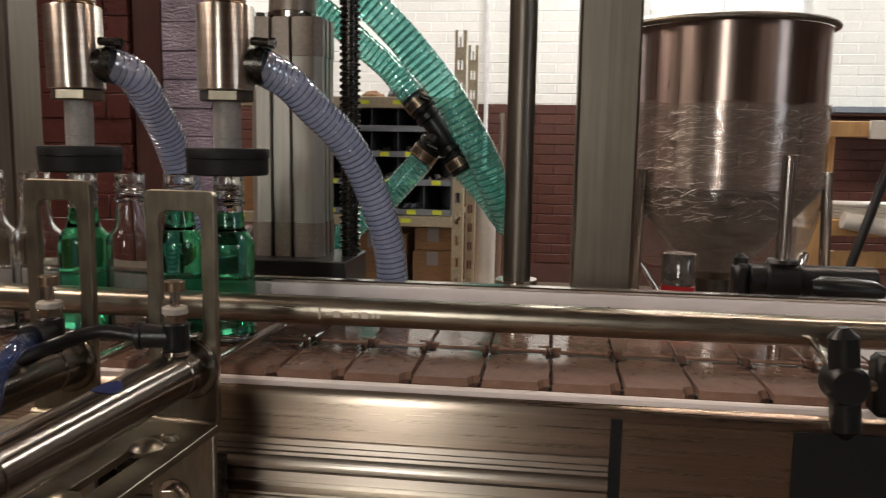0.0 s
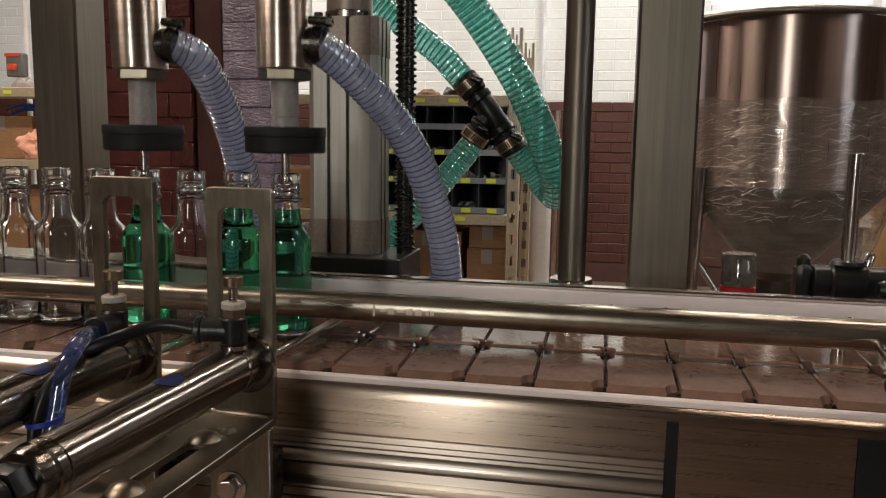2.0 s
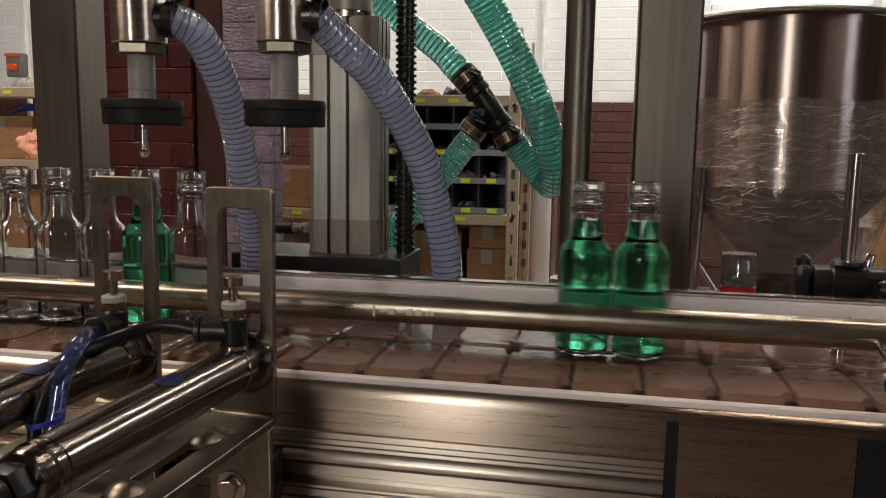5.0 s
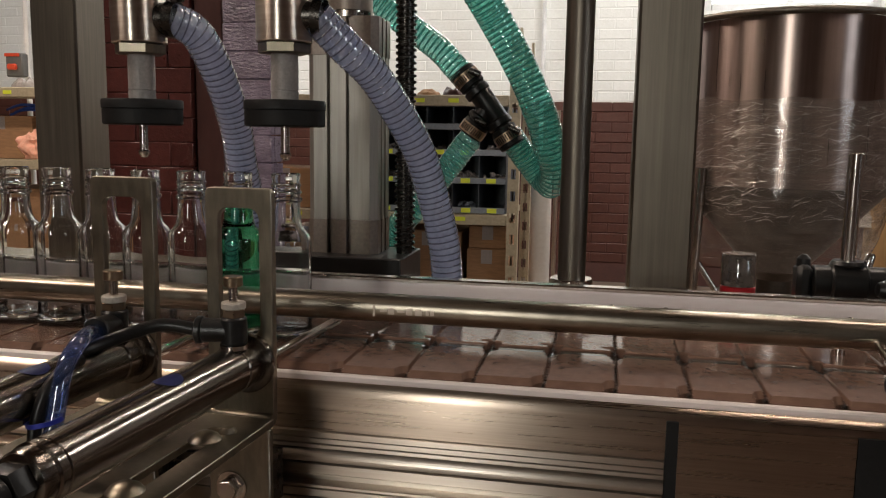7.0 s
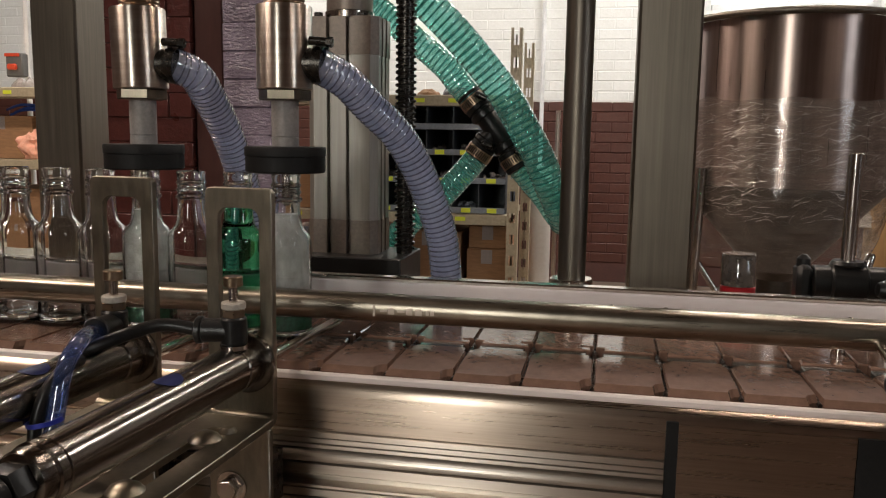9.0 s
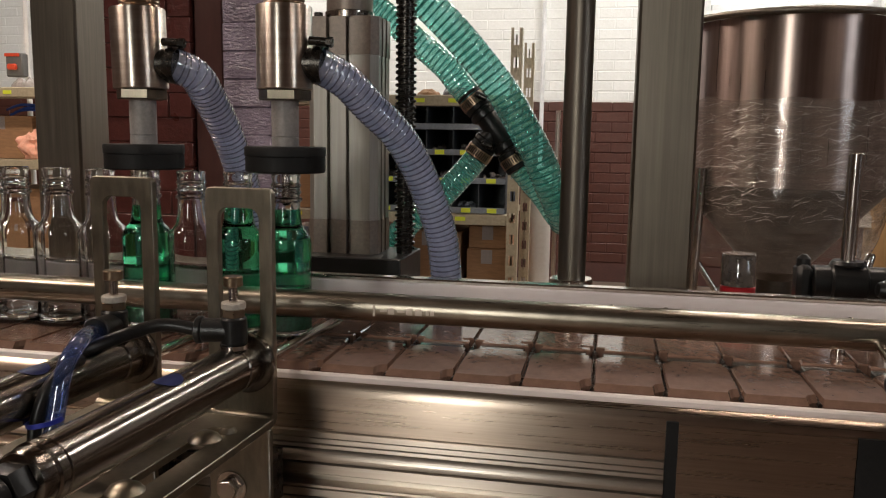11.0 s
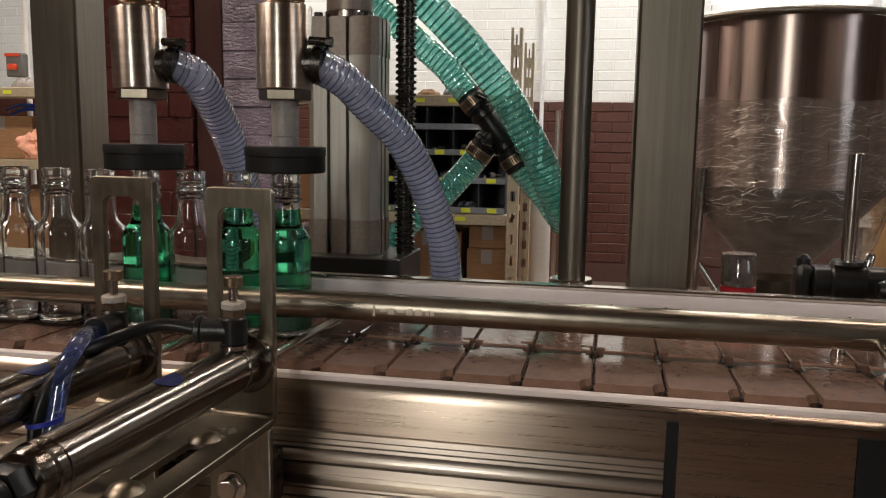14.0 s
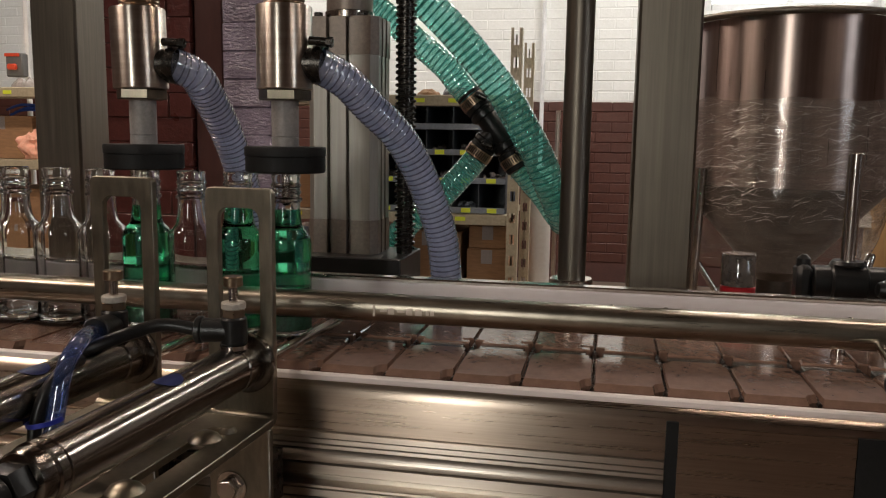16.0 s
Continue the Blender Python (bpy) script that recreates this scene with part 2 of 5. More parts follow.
def lathe(profile, at=(0, 0, 0), axis=(0, 0, 1), seg=32, bm=None, close=False):
    """Turns a list of (radius, height) about an axis through at."""
    bm2 = bmesh.new()
    q = Vector((0, 0, 1)).rotation_difference(Vector(axis).normalized()).to_matrix().to_4x4()
    m = Matrix.Translation(at) @ q
    rings = []
    for r, z in profile:
        if r < 1e-6:
            rings.append([bm2.verts.new(m @ Vector((0, 0, z)))])
        else:
            rings.append([bm2.verts.new(m @ Vector((r * math.cos(a), r * math.sin(a), z)))
                          for a in (2 * math.pi * i / seg for i in range(seg))])
    pairs = list(zip(rings, rings[1:])) + ([(rings[-1], rings[0])] if close else [])
    for a, b in pairs:
        for i in range(seg):
            j = (i + 1) % seg
            if len(a) == 1 and len(b) > 1:
                bm2.faces.new((a[0], b[i], b[j]))
            elif len(b) == 1 and len(a) > 1:
                bm2.faces.new((a[i], a[j], b[0]))
            elif len(a) > 1:
                bm2.faces.new((a[i], a[j], b[j], b[i]))
    return merge(bm, bm2)


def rod(a, b, r, seg=20, bm=None, bevel=0.0):
    """A solid round bar from a to b."""
    a, b = Vector(a), Vector(b)
    h = (b - a).length
    e = min(bevel, r * 0.9, h * 0.45)
    prof = [(0, 0), (r - e, 0), (r, e), (r, h - e), (r - e, h), (0, h)] if e else [(0, 0), (r, 0), (r, h), (0, h)]
    return lathe(prof, a, b - a, seg, bm)


def extrude_x(outline, x0, x1, bm=None):
    """A bar of constant section: outline is a list of (y, z)."""
    bm2 = bmesh.new()
    a = [bm2.verts.new((x0, y, z)) for y, z in outline]
    b = [bm2.verts.new((x1, y, z)) for y, z in outline]
    n = len(a)
    for i in range(n):
        bm2.faces.new((a[i], a[(i + 1) % n], b[(i + 1) % n], b[i]))
    bm2.faces.new(a)
    bm2.faces.new(b)
    return merge(bm, bm2)


def spline(points, n):
    """n + 1 evenly spaced points on a smooth line through the given ones."""
    P = [Vector(p) for p in points]
    P = [2 * P[0] - P[1]] + P + [2 * P[-1] - P[-2]]
    fine = []
    for i in range(1, len(P) - 2):
        p0, p1, p2, p3 = P[i - 1:i + 3]
        for k in range(24):
            t = k / 24
            fine.append(0.5 * (2 * p1 + (p2 - p0) * t + (2 * p0 - 5 * p1 + 4 * p2 - p3) * t * t + (3 * p1 - p0 - 3 * p2 + p3) * t ** 3))
    fine.append(P[-2])
    cum = [0.0]
    for a, b in zip(fine, fine[1:]):
        cum.append(cum[-1] + (b - a).length)
    out, j = [], 0
    for i in range(n + 1):
        s = cum[-1] * i / n
        while j < len(cum) - 2 and cum[j + 1] < s:
            j += 1
        u = (s - cum[j]) / max(1e-9, cum[j + 1] - cum[j])
        out.append(fine[j].lerp(fine[j + 1], min(1, max(0, u))))
    return out


def tube(points, r, n=40, seg=14, bm=None):
    """A smooth round line (cable, pipe) along the points."""
    bm2 = bmesh.new()
    C = spline(points, n)
    side = Vector((0.31, 0.87, 0.38)).normalized()
    rings = []
    for i, c in enumerate(C):
        d = (C[min(i + 1, n)] - C[max(i - 1, 0)]).normalized()
        side = (side - d * side.dot(d)).normalized()
        up = d.cross(side)
        rings.append([bm2.verts.new(c + r * (math.cos(a) * side + math.sin(a) * up)) for a in (2 * math.pi * k / seg for k in range(seg))])
    for a, b in zip(rings, rings[1:]):
        for i in range(seg):
            bm2.faces.new((a[i], a[(i + 1) % seg], b[(i + 1) % seg], b[i]))
    bm2.faces.new(rings[0])
    bm2.faces.new(rings[-1])
    return merge(bm, bm2)


def hexagon(at, r, h, axis=(0, 0, 1), bm=None, turn=0.0):
    bm2 = lathe([(0, 0), (r * 0.94, 0), (r, h * 0.1), (r, h * 0.9), (r * 0.94, h), (0, h)], seg=6)
    q = Vector((0, 0, 1)).rotation_difference(Vector(axis).normalized()).to_matrix().to_4x4()
    bm2.transform(Matrix.Translation(at) @ q @ pose(0, 0, 0, 0, 0, turn))
    return merge(bm, bm2)


KEYED = []                                 # (thing, rows), keyed in motions()
LIFT = 0.041
DOWN_UP = [(0.0, 0), (1.74, 0), (1.8, 0.06), (1.9, 0.21), (2.0, 0.43), (2.1, 0.71), (2.2, 0.98), (2.26, 1),
           (7.0, 1), (7.1, 0.85), (7.2, 0.61), (7.3, 0.35), (7.4, 0.08), (7.46, 0), (16.0, 0)]   # the filling heads: 0 down, 1 up
SWING = [(0.0, 0), (1.55, 0), (1.8, 0.46), (2.0, 0.70), (2.2, 0.96), (2.35, 1),
         (7.02, 1), (7.2, 0.81), (7.4, 0.53), (7.6, 0.24), (7.85, 0), (16.0, 0)]   # the supply hoses, which start sooner and settle later

# ---- room ----
X0, X1, Y0, Y1, ZC = -6.0, 5.0, -4.0, 5.0, 3.6


def slab(name, x0, y0, z0, x1, y1, z1, mat, label):
    return tagged(part(name, box(x0, y0, z0, x1, y1, z1), mat, smooth=False), label, name.split("_")[0], kind="structure")


slab("floor", X0, Y0, -0.1, X1, Y1, 0.0, CONCRETE, "worn grey concrete workshop floor")
slab("ceiling", X0, Y0, ZC, X1, Y1, ZC + 0.1, CEIL, "dull painted workshop ceiling")
PAINT_LINE = B + 0.42
WIN = (0.78, 1.86, B + 1.02, 3.1)          # opening in the north wall


def wall_with_opening(name, axis, v0, v1, a0, a1, opening, mat, label, low=0.0):
    """A wall across x or y, from a0 to a1, with one opening (a, b, z, z)."""
    oa, ob_, oz0, oz1 = opening
    bm = None
    for p0, p1, q0, q1 in ((a0, oa, low, ZC), (ob_, a1, low, ZC), (oa, ob_, low, oz0), (oa, ob_, oz1, ZC)):
        c = (p0, v0, q0, p1, v1, q1) if axis == "x" else (v0, p0, q0, v1, p1, q1)
        bm = box(*c, bm=bm)
    return tagged(part(name, bm, mat, smooth=False), label, "wall", kind="structure")


wall_north = wall_with_opening("wall_north", "x", Y1 + 0.02, Y1 + 0.3, X0, X1, WIN, WHITEMORTAR,
                               "brick wall painted white above a red-brown dado")
wall_south = wall_with_opening("wall_south", "x", Y0 - 0.25, Y0, X0, X1, (-0.94, -0.30, 0.9, 2.5), BROWNWALL,
                               "plain brown wall with an added tall window")
wall_east = wall_with_opening("wall_east", "y", X1, X1 + 0.25, Y0, Y1, (-3.4, -2.2, 1.2, 2.8), BROWNWALL,
                              "plain brown wall with an added wide window")
slab("wall_west", X0 - 0.25, Y0, 0, X0, Y1, ZC, BROWNWALL, "plain brown workshop wall")
tagged(part("dado", box(X0, Y1 + 0.012, 0, X1, Y1 + 0.0195, PAINT_LINE), MORTAR, smooth=False),
       "red-brown painted lower band of the brick wall", "wall", kind="structure")


def window(name, axis, v, opening):
    a, b, z0, z1 = opening
    w = thing(name, "white-framed window with daylight behind it", "window", kind="structure")

    def bar(p0, q0, p1, q1, n, d=0.05):
        c = (p0, v - d / 2, q0, p1, v + d / 2, q1) if axis == "x" else (v - d / 2, p0, q0, v + d / 2, p1, q1)
        part(n, box(*c, bevel=0.004), WINFRAME, w)
    f, mid = 0.05, (a + b) / 2
    bar(a, z0, a + f, z1, "window_frame")
    bar(b - f, z0, b, z1, "window_frame")
    bar(a + f, z0, b - f, z0 + f, "window_sill", 0.09)
    bar(a + f, z1 - f, b - f, z1, "window_frame")
    bar(mid - 0.02, z0 + f, mid + 0.02, z1 - f, "mullion", 0.04)
    for p0, p1 in ((a + f, mid - 0.02), (mid + 0.02, b - f)):
        c = (p0, v - 0.003, z0 + f, p1, v + 0.003, z1 - f) if axis == "x" else (v - 0.003, p0, z0 + f, v + 0.003, p1, z1 - f)
        g = part("pane", box(*c), PANE, w, smooth=False)
        g.visible_shadow = False


window("window_1", "x", Y1 + 0.12, WIN)
# the south and east windows are unseen additions that go with the lamps
window("added_window_south", "x", Y0 - 0.12, (-0.94, -0.30, 0.9, 2.5))
window("added_window_east", "y", X1 + 0.12, (-3.4, -2.2, 1.2, 2.8))


for nm, c in (("backdrop_1", (WIN[0] - 0.5, Y1 + 0.8, 1.4, WIN[1] + 0.5, Y1 + 0.82, 3.5)), ("added_backdrop_east", (X1 + 0.8, -3.9, 0.8, X1 + 0.82, -1.7, 3.2))):
    tagged(part(nm, box(*c), SKYGLOW, smooth=False), "bright overcast sky outside a window", "sky", kind="structure")


def ceiling_light(x, y):
    t = thing("ceiling_light", "hanging fluorescent fixture with a white reflector", "ceiling light", (x, y, 3.36), "ceiling lights")
    part("reflector", extrude_x([(y - 0.1, 3.36), (y - 0.05, 3.42), (y + 0.05, 3.42), (y + 0.1, 3.36), (y + 0.09, 3.36), (y + 0.045, 3.41), (y - 0.045, 3.41), (y - 0.09, 3.36)], x - 0.62, x + 0.62), WINFRAME, t, smooth=False)
    for dy in (-0.035, 0.035):
        part("tube", rod((x - 0.6, y + dy, 3.385), (x + 0.6, y + dy, 3.385), 0.016), TUBEGLOW, t)
    for dx in (-0.5, 0.5):
        part("hanger", rod((x + dx, y, 3.42), (x + dx, y, ZC), 0.004, 8), SWITCH, t)


for tx, ty in TUBES:
    ceiling_light(tx, ty)

# ---- conveyor ----
CX0, CX1 = -1.6, 1.3
PITCH = 0.0545


def conveyor():
    c = thing("conveyor", "stainless steel bottle conveyor with extruded aluminium side frame", "conveyor", (0, 0, 0))
    # steel side sheets with a rolled top edge
    for s in (-1, 1):
        y = -0.104
        ring = [(y, B - 0.016), (y - 0.001, B - 0.011), (y - 0.004, B - 0.0085), (y - 0.0075, B - 0.009), (y - 0.0105, B - 0.012), (y - 0.0115, B - 0.018),
                (y - 0.0115, B - 0.0470), (y, B - 0.0470)]
        ring = ring if s < 0 else [(-a + 0.0, b) for a, b in ring]
        part("side_sheet", extrude_x(ring, CX0, CX1), SHEET, c, "brushed stainless side sheet with a rolled top edge")
        part("wear_strip", box(CX0, s * 0.0965, B - 0.018, CX1, s * 0.1035, B - 0.0045, 0.0015), WHITEP, c, "white plastic wear strip")
    # slotted extrusion: ridges and grooves one above the other
    y = -0.1185
    out, z = [(y + 0.05, B - 0.0475)], B - 0.0475

    def flat(h, d):
        nonlocal z
        out.append((y + d, z))
        z -= h
        out.append((y + d, z))
    for h, d in ((0.0044, 0), (0.0010, 0.004), (0.0036, 0), (0.0012, 0.005), (0.0028, -0.0005), (0.0018, 0.009)):
        flat(h, d)
    for k in range(9):
        a = math.pi * k / 8
        out.append((y + 0.001 - 0.0048 * math.sin(a), z - 0.0049 + 0.0049 * math.cos(a)))
    z -= 0.0098
    for h, d in ((0.0018, 0.008), (0.0074, -0.0005), (0.0012, -0.0022), (0.0080, 0.010), (0.0020, -0.0022), (0.0020, 0.004), (0.0060, -0.001), (0.0015, 0.006), (0.0200, -0.001), (0.0100, 0.010), (0.0200, -0.001)):
        flat(h, d)
    out.append((y + 0.05, z))
    part("side_profile", extrude_x(out, CX0, 0.2430), ALU, c, "ridged aluminium side extrusion", smooth=False)
    part("rear_profile", box(CX0, 0.07, B - 0.15, CX1, 0.1035, B - 0.0475, 0.003), ALU, c)
    # black puts the shade of the belt's gaps and slots into the bed's colour
    part("belt_bed", box(CX0, -0.0955, B - 0.03, CX1, 0.0955, B - 0.012), BLACK, c)
    # steel drive box closing the end of the extrusion, on its leg
    part("drive_box", box(0.2525, -0.1170, 0.02, 0.372, -0.1158, B - 0.0190), SHEET, c, "brushed stainless drive guard")
    # no part of its own: a black strip painting the shaded gap by the guard
    part("gap_shade_strip", box(0.2435, -0.1180, 0.02, 0.2522, -0.1158, B - 0.0165, 0.0004), RUBBER, c, "black strip drawn for the shaded gap beside the guard")
    part("drive_box_body", box(0.258, -0.112, 0.02, 0.372, 0.1, B - 0.0625, 0.002), OXIDE, c)
    part("drive_motor", box(0.3725, -0.1185, 0.25, 0.60, -0.1160, B - 0.018), RUBBER, c, "black motor housing")
    part("foot", box(0.24, -0.16, 0.0, 0.62, 0.12, 0.02, 0.004), OXIDE, c)
    for x in (-1.3, -0.35):
        for yy in (-0.09, 0.08):
            part("leg", box(x, yy - 0.02, 0.0, x + 0.04, yy + 0.02, B - 0.151, 0.002), ALU, c)
    return c


conveyor()


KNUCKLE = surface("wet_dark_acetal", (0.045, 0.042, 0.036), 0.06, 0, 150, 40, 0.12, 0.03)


def conveyor_belt():
    """Tan hinged plates, two to a row, with notches at the hinges."""
    belt = thing("conveyor_belt", "tan plastic plate chain of hinged links", "conveyor belt", (0, 0, B))
    h, g = PITCH / 2 - 0.0007, 0.0
    w0, w1, nb, nd = -0.0955, -0.0088, 0.0085, 0.011
    top = []
    # plate outline (x, y) with a rounded notch in one front corner and a hinge notch behind
    top += [(-h, w0), (h - nb, w0)]
    top += [(h - nb + nb * (1 - math.cos(a)) * 1.0, w0 + nd * math.sin(a)) for a in (0.5, 1.0, math.pi / 2)]
    top += [(h, w0 + nd), (h, w1 - 0.014), (h - 0.010, w1 - 0.014), (h - 0.010, w1 - 0.007), (h - 0.003, w1 - 0.007), (h - 0.003, w1),
            (-h + 0.007, w1), (-h + 0.007, w1 - 0.010), (-h, w1 - 0.010)]

    def plate(flip):
        bm = bmesh.new()
        ring = [(x, -y if flip else y) for x, y in top]
        lo = [bm.verts.new((x, y, -0.009)) for x, y in ring]
        s = 0.0012
        mid = [bm.verts.new((x, y, -0.0045 if abs(y) > 0.08 else -s)) for x, y in ring]
        hi = [bm.verts.new((x - s * (1 if x > 0 else -1), y - (0.0055 if abs(y) > 0.08 else -s) * (1 if y > 0 else -1), 0.0)) for x, y in ring]
        n = len(ring)
        for a, b in ((lo, mid), (mid, hi)):
            for i in range(n):
                bm.faces.new((a[i], a[(i + 1) % n], b[(i + 1) % n], b[i]))
        bm.faces.new(hi)
        bm.faces.new(lo)
        bmesh.ops.triangulate(bm, faces=[f for f in bm.faces if len(f.verts) > 4])
        return mesh_of(bm, "plate", BELTM, smooth=False)
    a, b = plate(False), plate(True)
    n0 = -46
    for k in range(n0, 22):
        for me in (a, b):
            ob = new("belt_plate", me)
            ob.location = (-0.0185 + PITCH * (k + 0.5), 0, 0)
            ob.parent = belt
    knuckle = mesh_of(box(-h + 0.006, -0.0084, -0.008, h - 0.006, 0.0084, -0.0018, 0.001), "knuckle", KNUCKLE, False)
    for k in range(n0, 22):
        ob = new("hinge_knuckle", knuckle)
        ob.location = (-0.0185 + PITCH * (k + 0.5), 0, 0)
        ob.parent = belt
    # hinge pins run under the joints
    pin = mesh_of(rod((0, -0.09, -0.006), (0, 0.09, -0.006), 0.0022, 8), "hinge_pin", OXIDE)
    for k in range(n0, 22):
        ob = new("hinge_pin", pin)
        ob.location = (-0.0185 + PITCH * k, 0, 0)
        ob.parent = belt
    travel = 17 * PITCH - 0.0095
    KEYED.append((belt, [(0, pose(0, 0, B)), (2.72, pose(0, 0, B)), (2.85, pose(0.012, 0, B)), (7.2, pose(travel - 0.012, 0, B)), (7.36, pose(travel, 0, B)), (16, pose(travel, 0, B))]))


conveyor_belt()


def guide_rail(front):
    if front:
        y, z, lab = -0.030, B + 0.0368, "worn rounded stainless guide rail beside the bottles"
        t = thing("guide_rail", lab, "guide rail", (0, y, z))
        hh, d = 0.0120, 0.013
        ring = [(y, z - hh), (y, z + hh)] + [(y - 0.003 - d * math.cos(a) ** 0.75 if abs(math.cos(a)) > 1e-6 else y - 0.003, z + hh * math.sin(a))
                                            for a in (math.pi / 2 * (1 - k / 8) for k in range(17))]
        part("rail_bar", extrude_x(ring, CX0, CX1), RAILM, t)
        part("plastic_liner", box(CX0, y + 0.0002, z - 0.010, CX1, y + 0.005, z + 0.010, 0.001), WHITEP, t)
        # engraved maker's mark as plain raised strokes
        mark = bmesh.new()
        for k, (dx, w, hgt) in enumerate(((0, 0.0016, 0.010), (0.006, 0.006, 0.0016), (0.013, 0.0055, 0.0055), (0.021, 0.0065, 0.0014), (0.029, 0.0055, 0.0055), (0.037, 0.0055, 0.0055), (0.046, 0.0025, 0.004), (0.050, 0.003, 0.004))):
            box(0.003 + dx, y - d - 0.0036, z - hgt / 2, 0.003 + dx + w, y - d - 0.0029, z + hgt / 2, bm=mark)
        part("maker_mark", mark, BRUSHED, t, "small engraved maker's mark")
        for x in (-0.75, 0.52, 1.0):
            part("support_post", rod((x, y + 0.0025 - 0.03, B - 0.06), (x, y + 0.0025 - 0.03, z + 0.0), 0.006, 12), STEEL, t)
    else:
        y, z = 0.0305, B + 0.0355
        t = thing("guide_rail", "steel guide rail lined with a white plastic strip", "guide rail", (0, y, z))
        part("rail_bar", extrude_x([(y + 0.004, z - 0.016), (y + 0.004, z + 0.0145), (y + 0.001, z + 0.0152), (y + 0.002, z + 0.0165), (y + 0.013, z + 0.0165), (y + 0.013, z - 0.016)], CX0, CX1), STEEL, t)
        liner = part("plastic_liner", box(CX0, y, z - 0.014, CX1, y + 0.0038, z + 0.0125, 0.0012), WHITEP, t, "white plastic wear strip")
        for x in (-0.62, -0.31, 0.203, 0.250, 0.402):
            part("liner_screw", lathe([(0, 0.0022), (0.0022, 0.0019), (0.0040, 0.0006), (0.0040, 0), (0, 0)], (x, y, z - 0.002), (0, -1, 0), 16), STEEL, liner)
        for x in (-0.7, 0.40, 0.9):
            part("support_post", rod((x, y + 0.02, B - 0.012), (x, y + 0.02, z + 0.0), 0.006, 12), STEEL, t)


guide_rail(False)
guide_rail(True)

# ---- bottles ----
BP, BX, BH = 0.047, -0.0933, 0.149
OUT = [(0.0, 0.0012), (0.016, 0.0), (0.0205, 0.0008), (0.0225, 0.003), (0.0228, 0.006), (0.0228, 0.0845), (0.0226, 0.0880), (0.0216, 0.0913), (0.0196, 0.0942),
       (0.0170, 0.0968), (0.0150, 0.1000), (0.0140, 0.1045), (0.0134, 0.1095), (0.0130, 0.1150), (0.0128, 0.1195), (0.0127, 0.1225), (0.0146, 0.1235), (0.0146, 0.1262), (0.0128, 0.1272), (0.0128, 0.1300),
       (0.0140, 0.1312), (0.0140, 0.1328), (0.0128, 0.1340), (0.0128, 0.1362), (0.0140, 0.1374), (0.0140, 0.139), (0.0128, 0.140), (0.0128, 0.1445), (0.0134, 0.146), (0.0134, 0.148), (0.0126, BH)]
INN = [(0.0104, BH), (0.0102, 0.146), (0.0107, 0.1195), (0.0111, 0.1145), (0.0116, 0.1085), (0.0124, 0.1035), (0.0134, 0.0998), (0.0153, 0.0963), (0.0180, 0.0935), (0.0201, 0.0905), (0.0211, 0.0872), (0.0213, 0.083), (0.0213, 0.009), (0.0198, 0.0055), (0.015, 0.004), (0.0, 0.0055)]


def bottle_part(name, upper):
    """The glass above or below the shoulder of the neck."""
    bm = lathe(OUT + INN, seg=40)
    bmesh.ops.recalc_face_normals(bm, faces=bm.faces)
    cut = [f for f in bm.faces if (f.calc_center_median().z > 0.1195) != upper]
    bmesh.ops.delete(bm, geom=cut, context="FACES")
    me = bpy.data.meshes.new(name)
    bm.to_mesh(me)
    bm.free()
    me.materials.append(GLASS)
    me.shade_smooth()
    me.set_sharp_from_angle(angle=radians(38))
    return me


body_mesh, neck_mesh = bottle_part("body", False), bottle_part("neck", True)


def liquid_profile(z0, z1, gap=-0.0003):
    """The inside of the bottle between two levels, as a turned outline."""
    inner = sorted(((z, r) for r, z in INN if r > 0), key=lambda q: q[0])

    def rad(z):
        for (za, ra), (zb, rb) in zip(inner, inner[1:]):
            if za <= z <= zb:
                return ra + (rb - ra) * (z - za) / max(1e-6, zb - za) - gap
        return (inner[0][1] if z < inner[0][0] else inner[-1][1]) - gap
    zs = [z0] + [z for z, _ in inner if z0 < z < z1] + [z1]
    return [(0, z0)] + [(rad(z), z) for z in zs] + [(0, z1)]


FULL = 0.1165
full_mesh = mesh_of(lathe(liquid_profile(0.0062, FULL), seg=40), "liquid", LIQUID)


def bottle(k, full):
    """The k-th place in the row; the seventh stands under the second filling head."""
    x = BX + BP * (k - 7)
    b = thing("bottle", "clear glass sauce bottle filled with green liquid" if full else "empty clear glass sauce bottle with a threaded neck", "bottle", (x, 0, B), "bottles on the conveyor")
    for nm, me in (("body", body_mesh), ("neck", neck_mesh)):
        g = new(nm, me)
        g.parent = b
        tagged(g, "threaded glass neck" if nm == "neck" else "")
    if full:
        q = new("liquid", full_mesh)
        q.parent = b
        tagged(q, "bright green liquid")

    def at(dx):
        return pose(x + dx, 0, B + 0.0002)
    if k >= 6:
        v = 0.199
        KEYED.append((b, [(0, at(0)), (3.5, at(0)), (3.6, at(0.0125)), (3.7, at(0.030)), (3.8, at(0.050)), (4.2, at(0.050 + 0.4 * v)), (4.6, at(0.050 + 0.85 * v)), (7.2, at(0.050 + 4.1 * v)), (7.36, at(0.050 + 4.2 * v)), (16, at(0.050 + 4.2 * v))]))
    else:
        KEYED.append((b, [(0, at(0)), (5.8, at(0)), (5.9, at(0.010)), (6.25, at(0.079)), (6.35, at(2 * BP)), (16, at(2 * BP))]))
    return b


for k in range(-4, 8):
    bottle(k, k in (4, 6, 7))

# ---- filling heads ----
HEADS = (BX - 3 * BP, BX)


def lifted(x=0.0, y=0.0, z=0.0):
    return [(t, pose(x, y, z + u * LIFT)) for t, u in DOWN_UP]


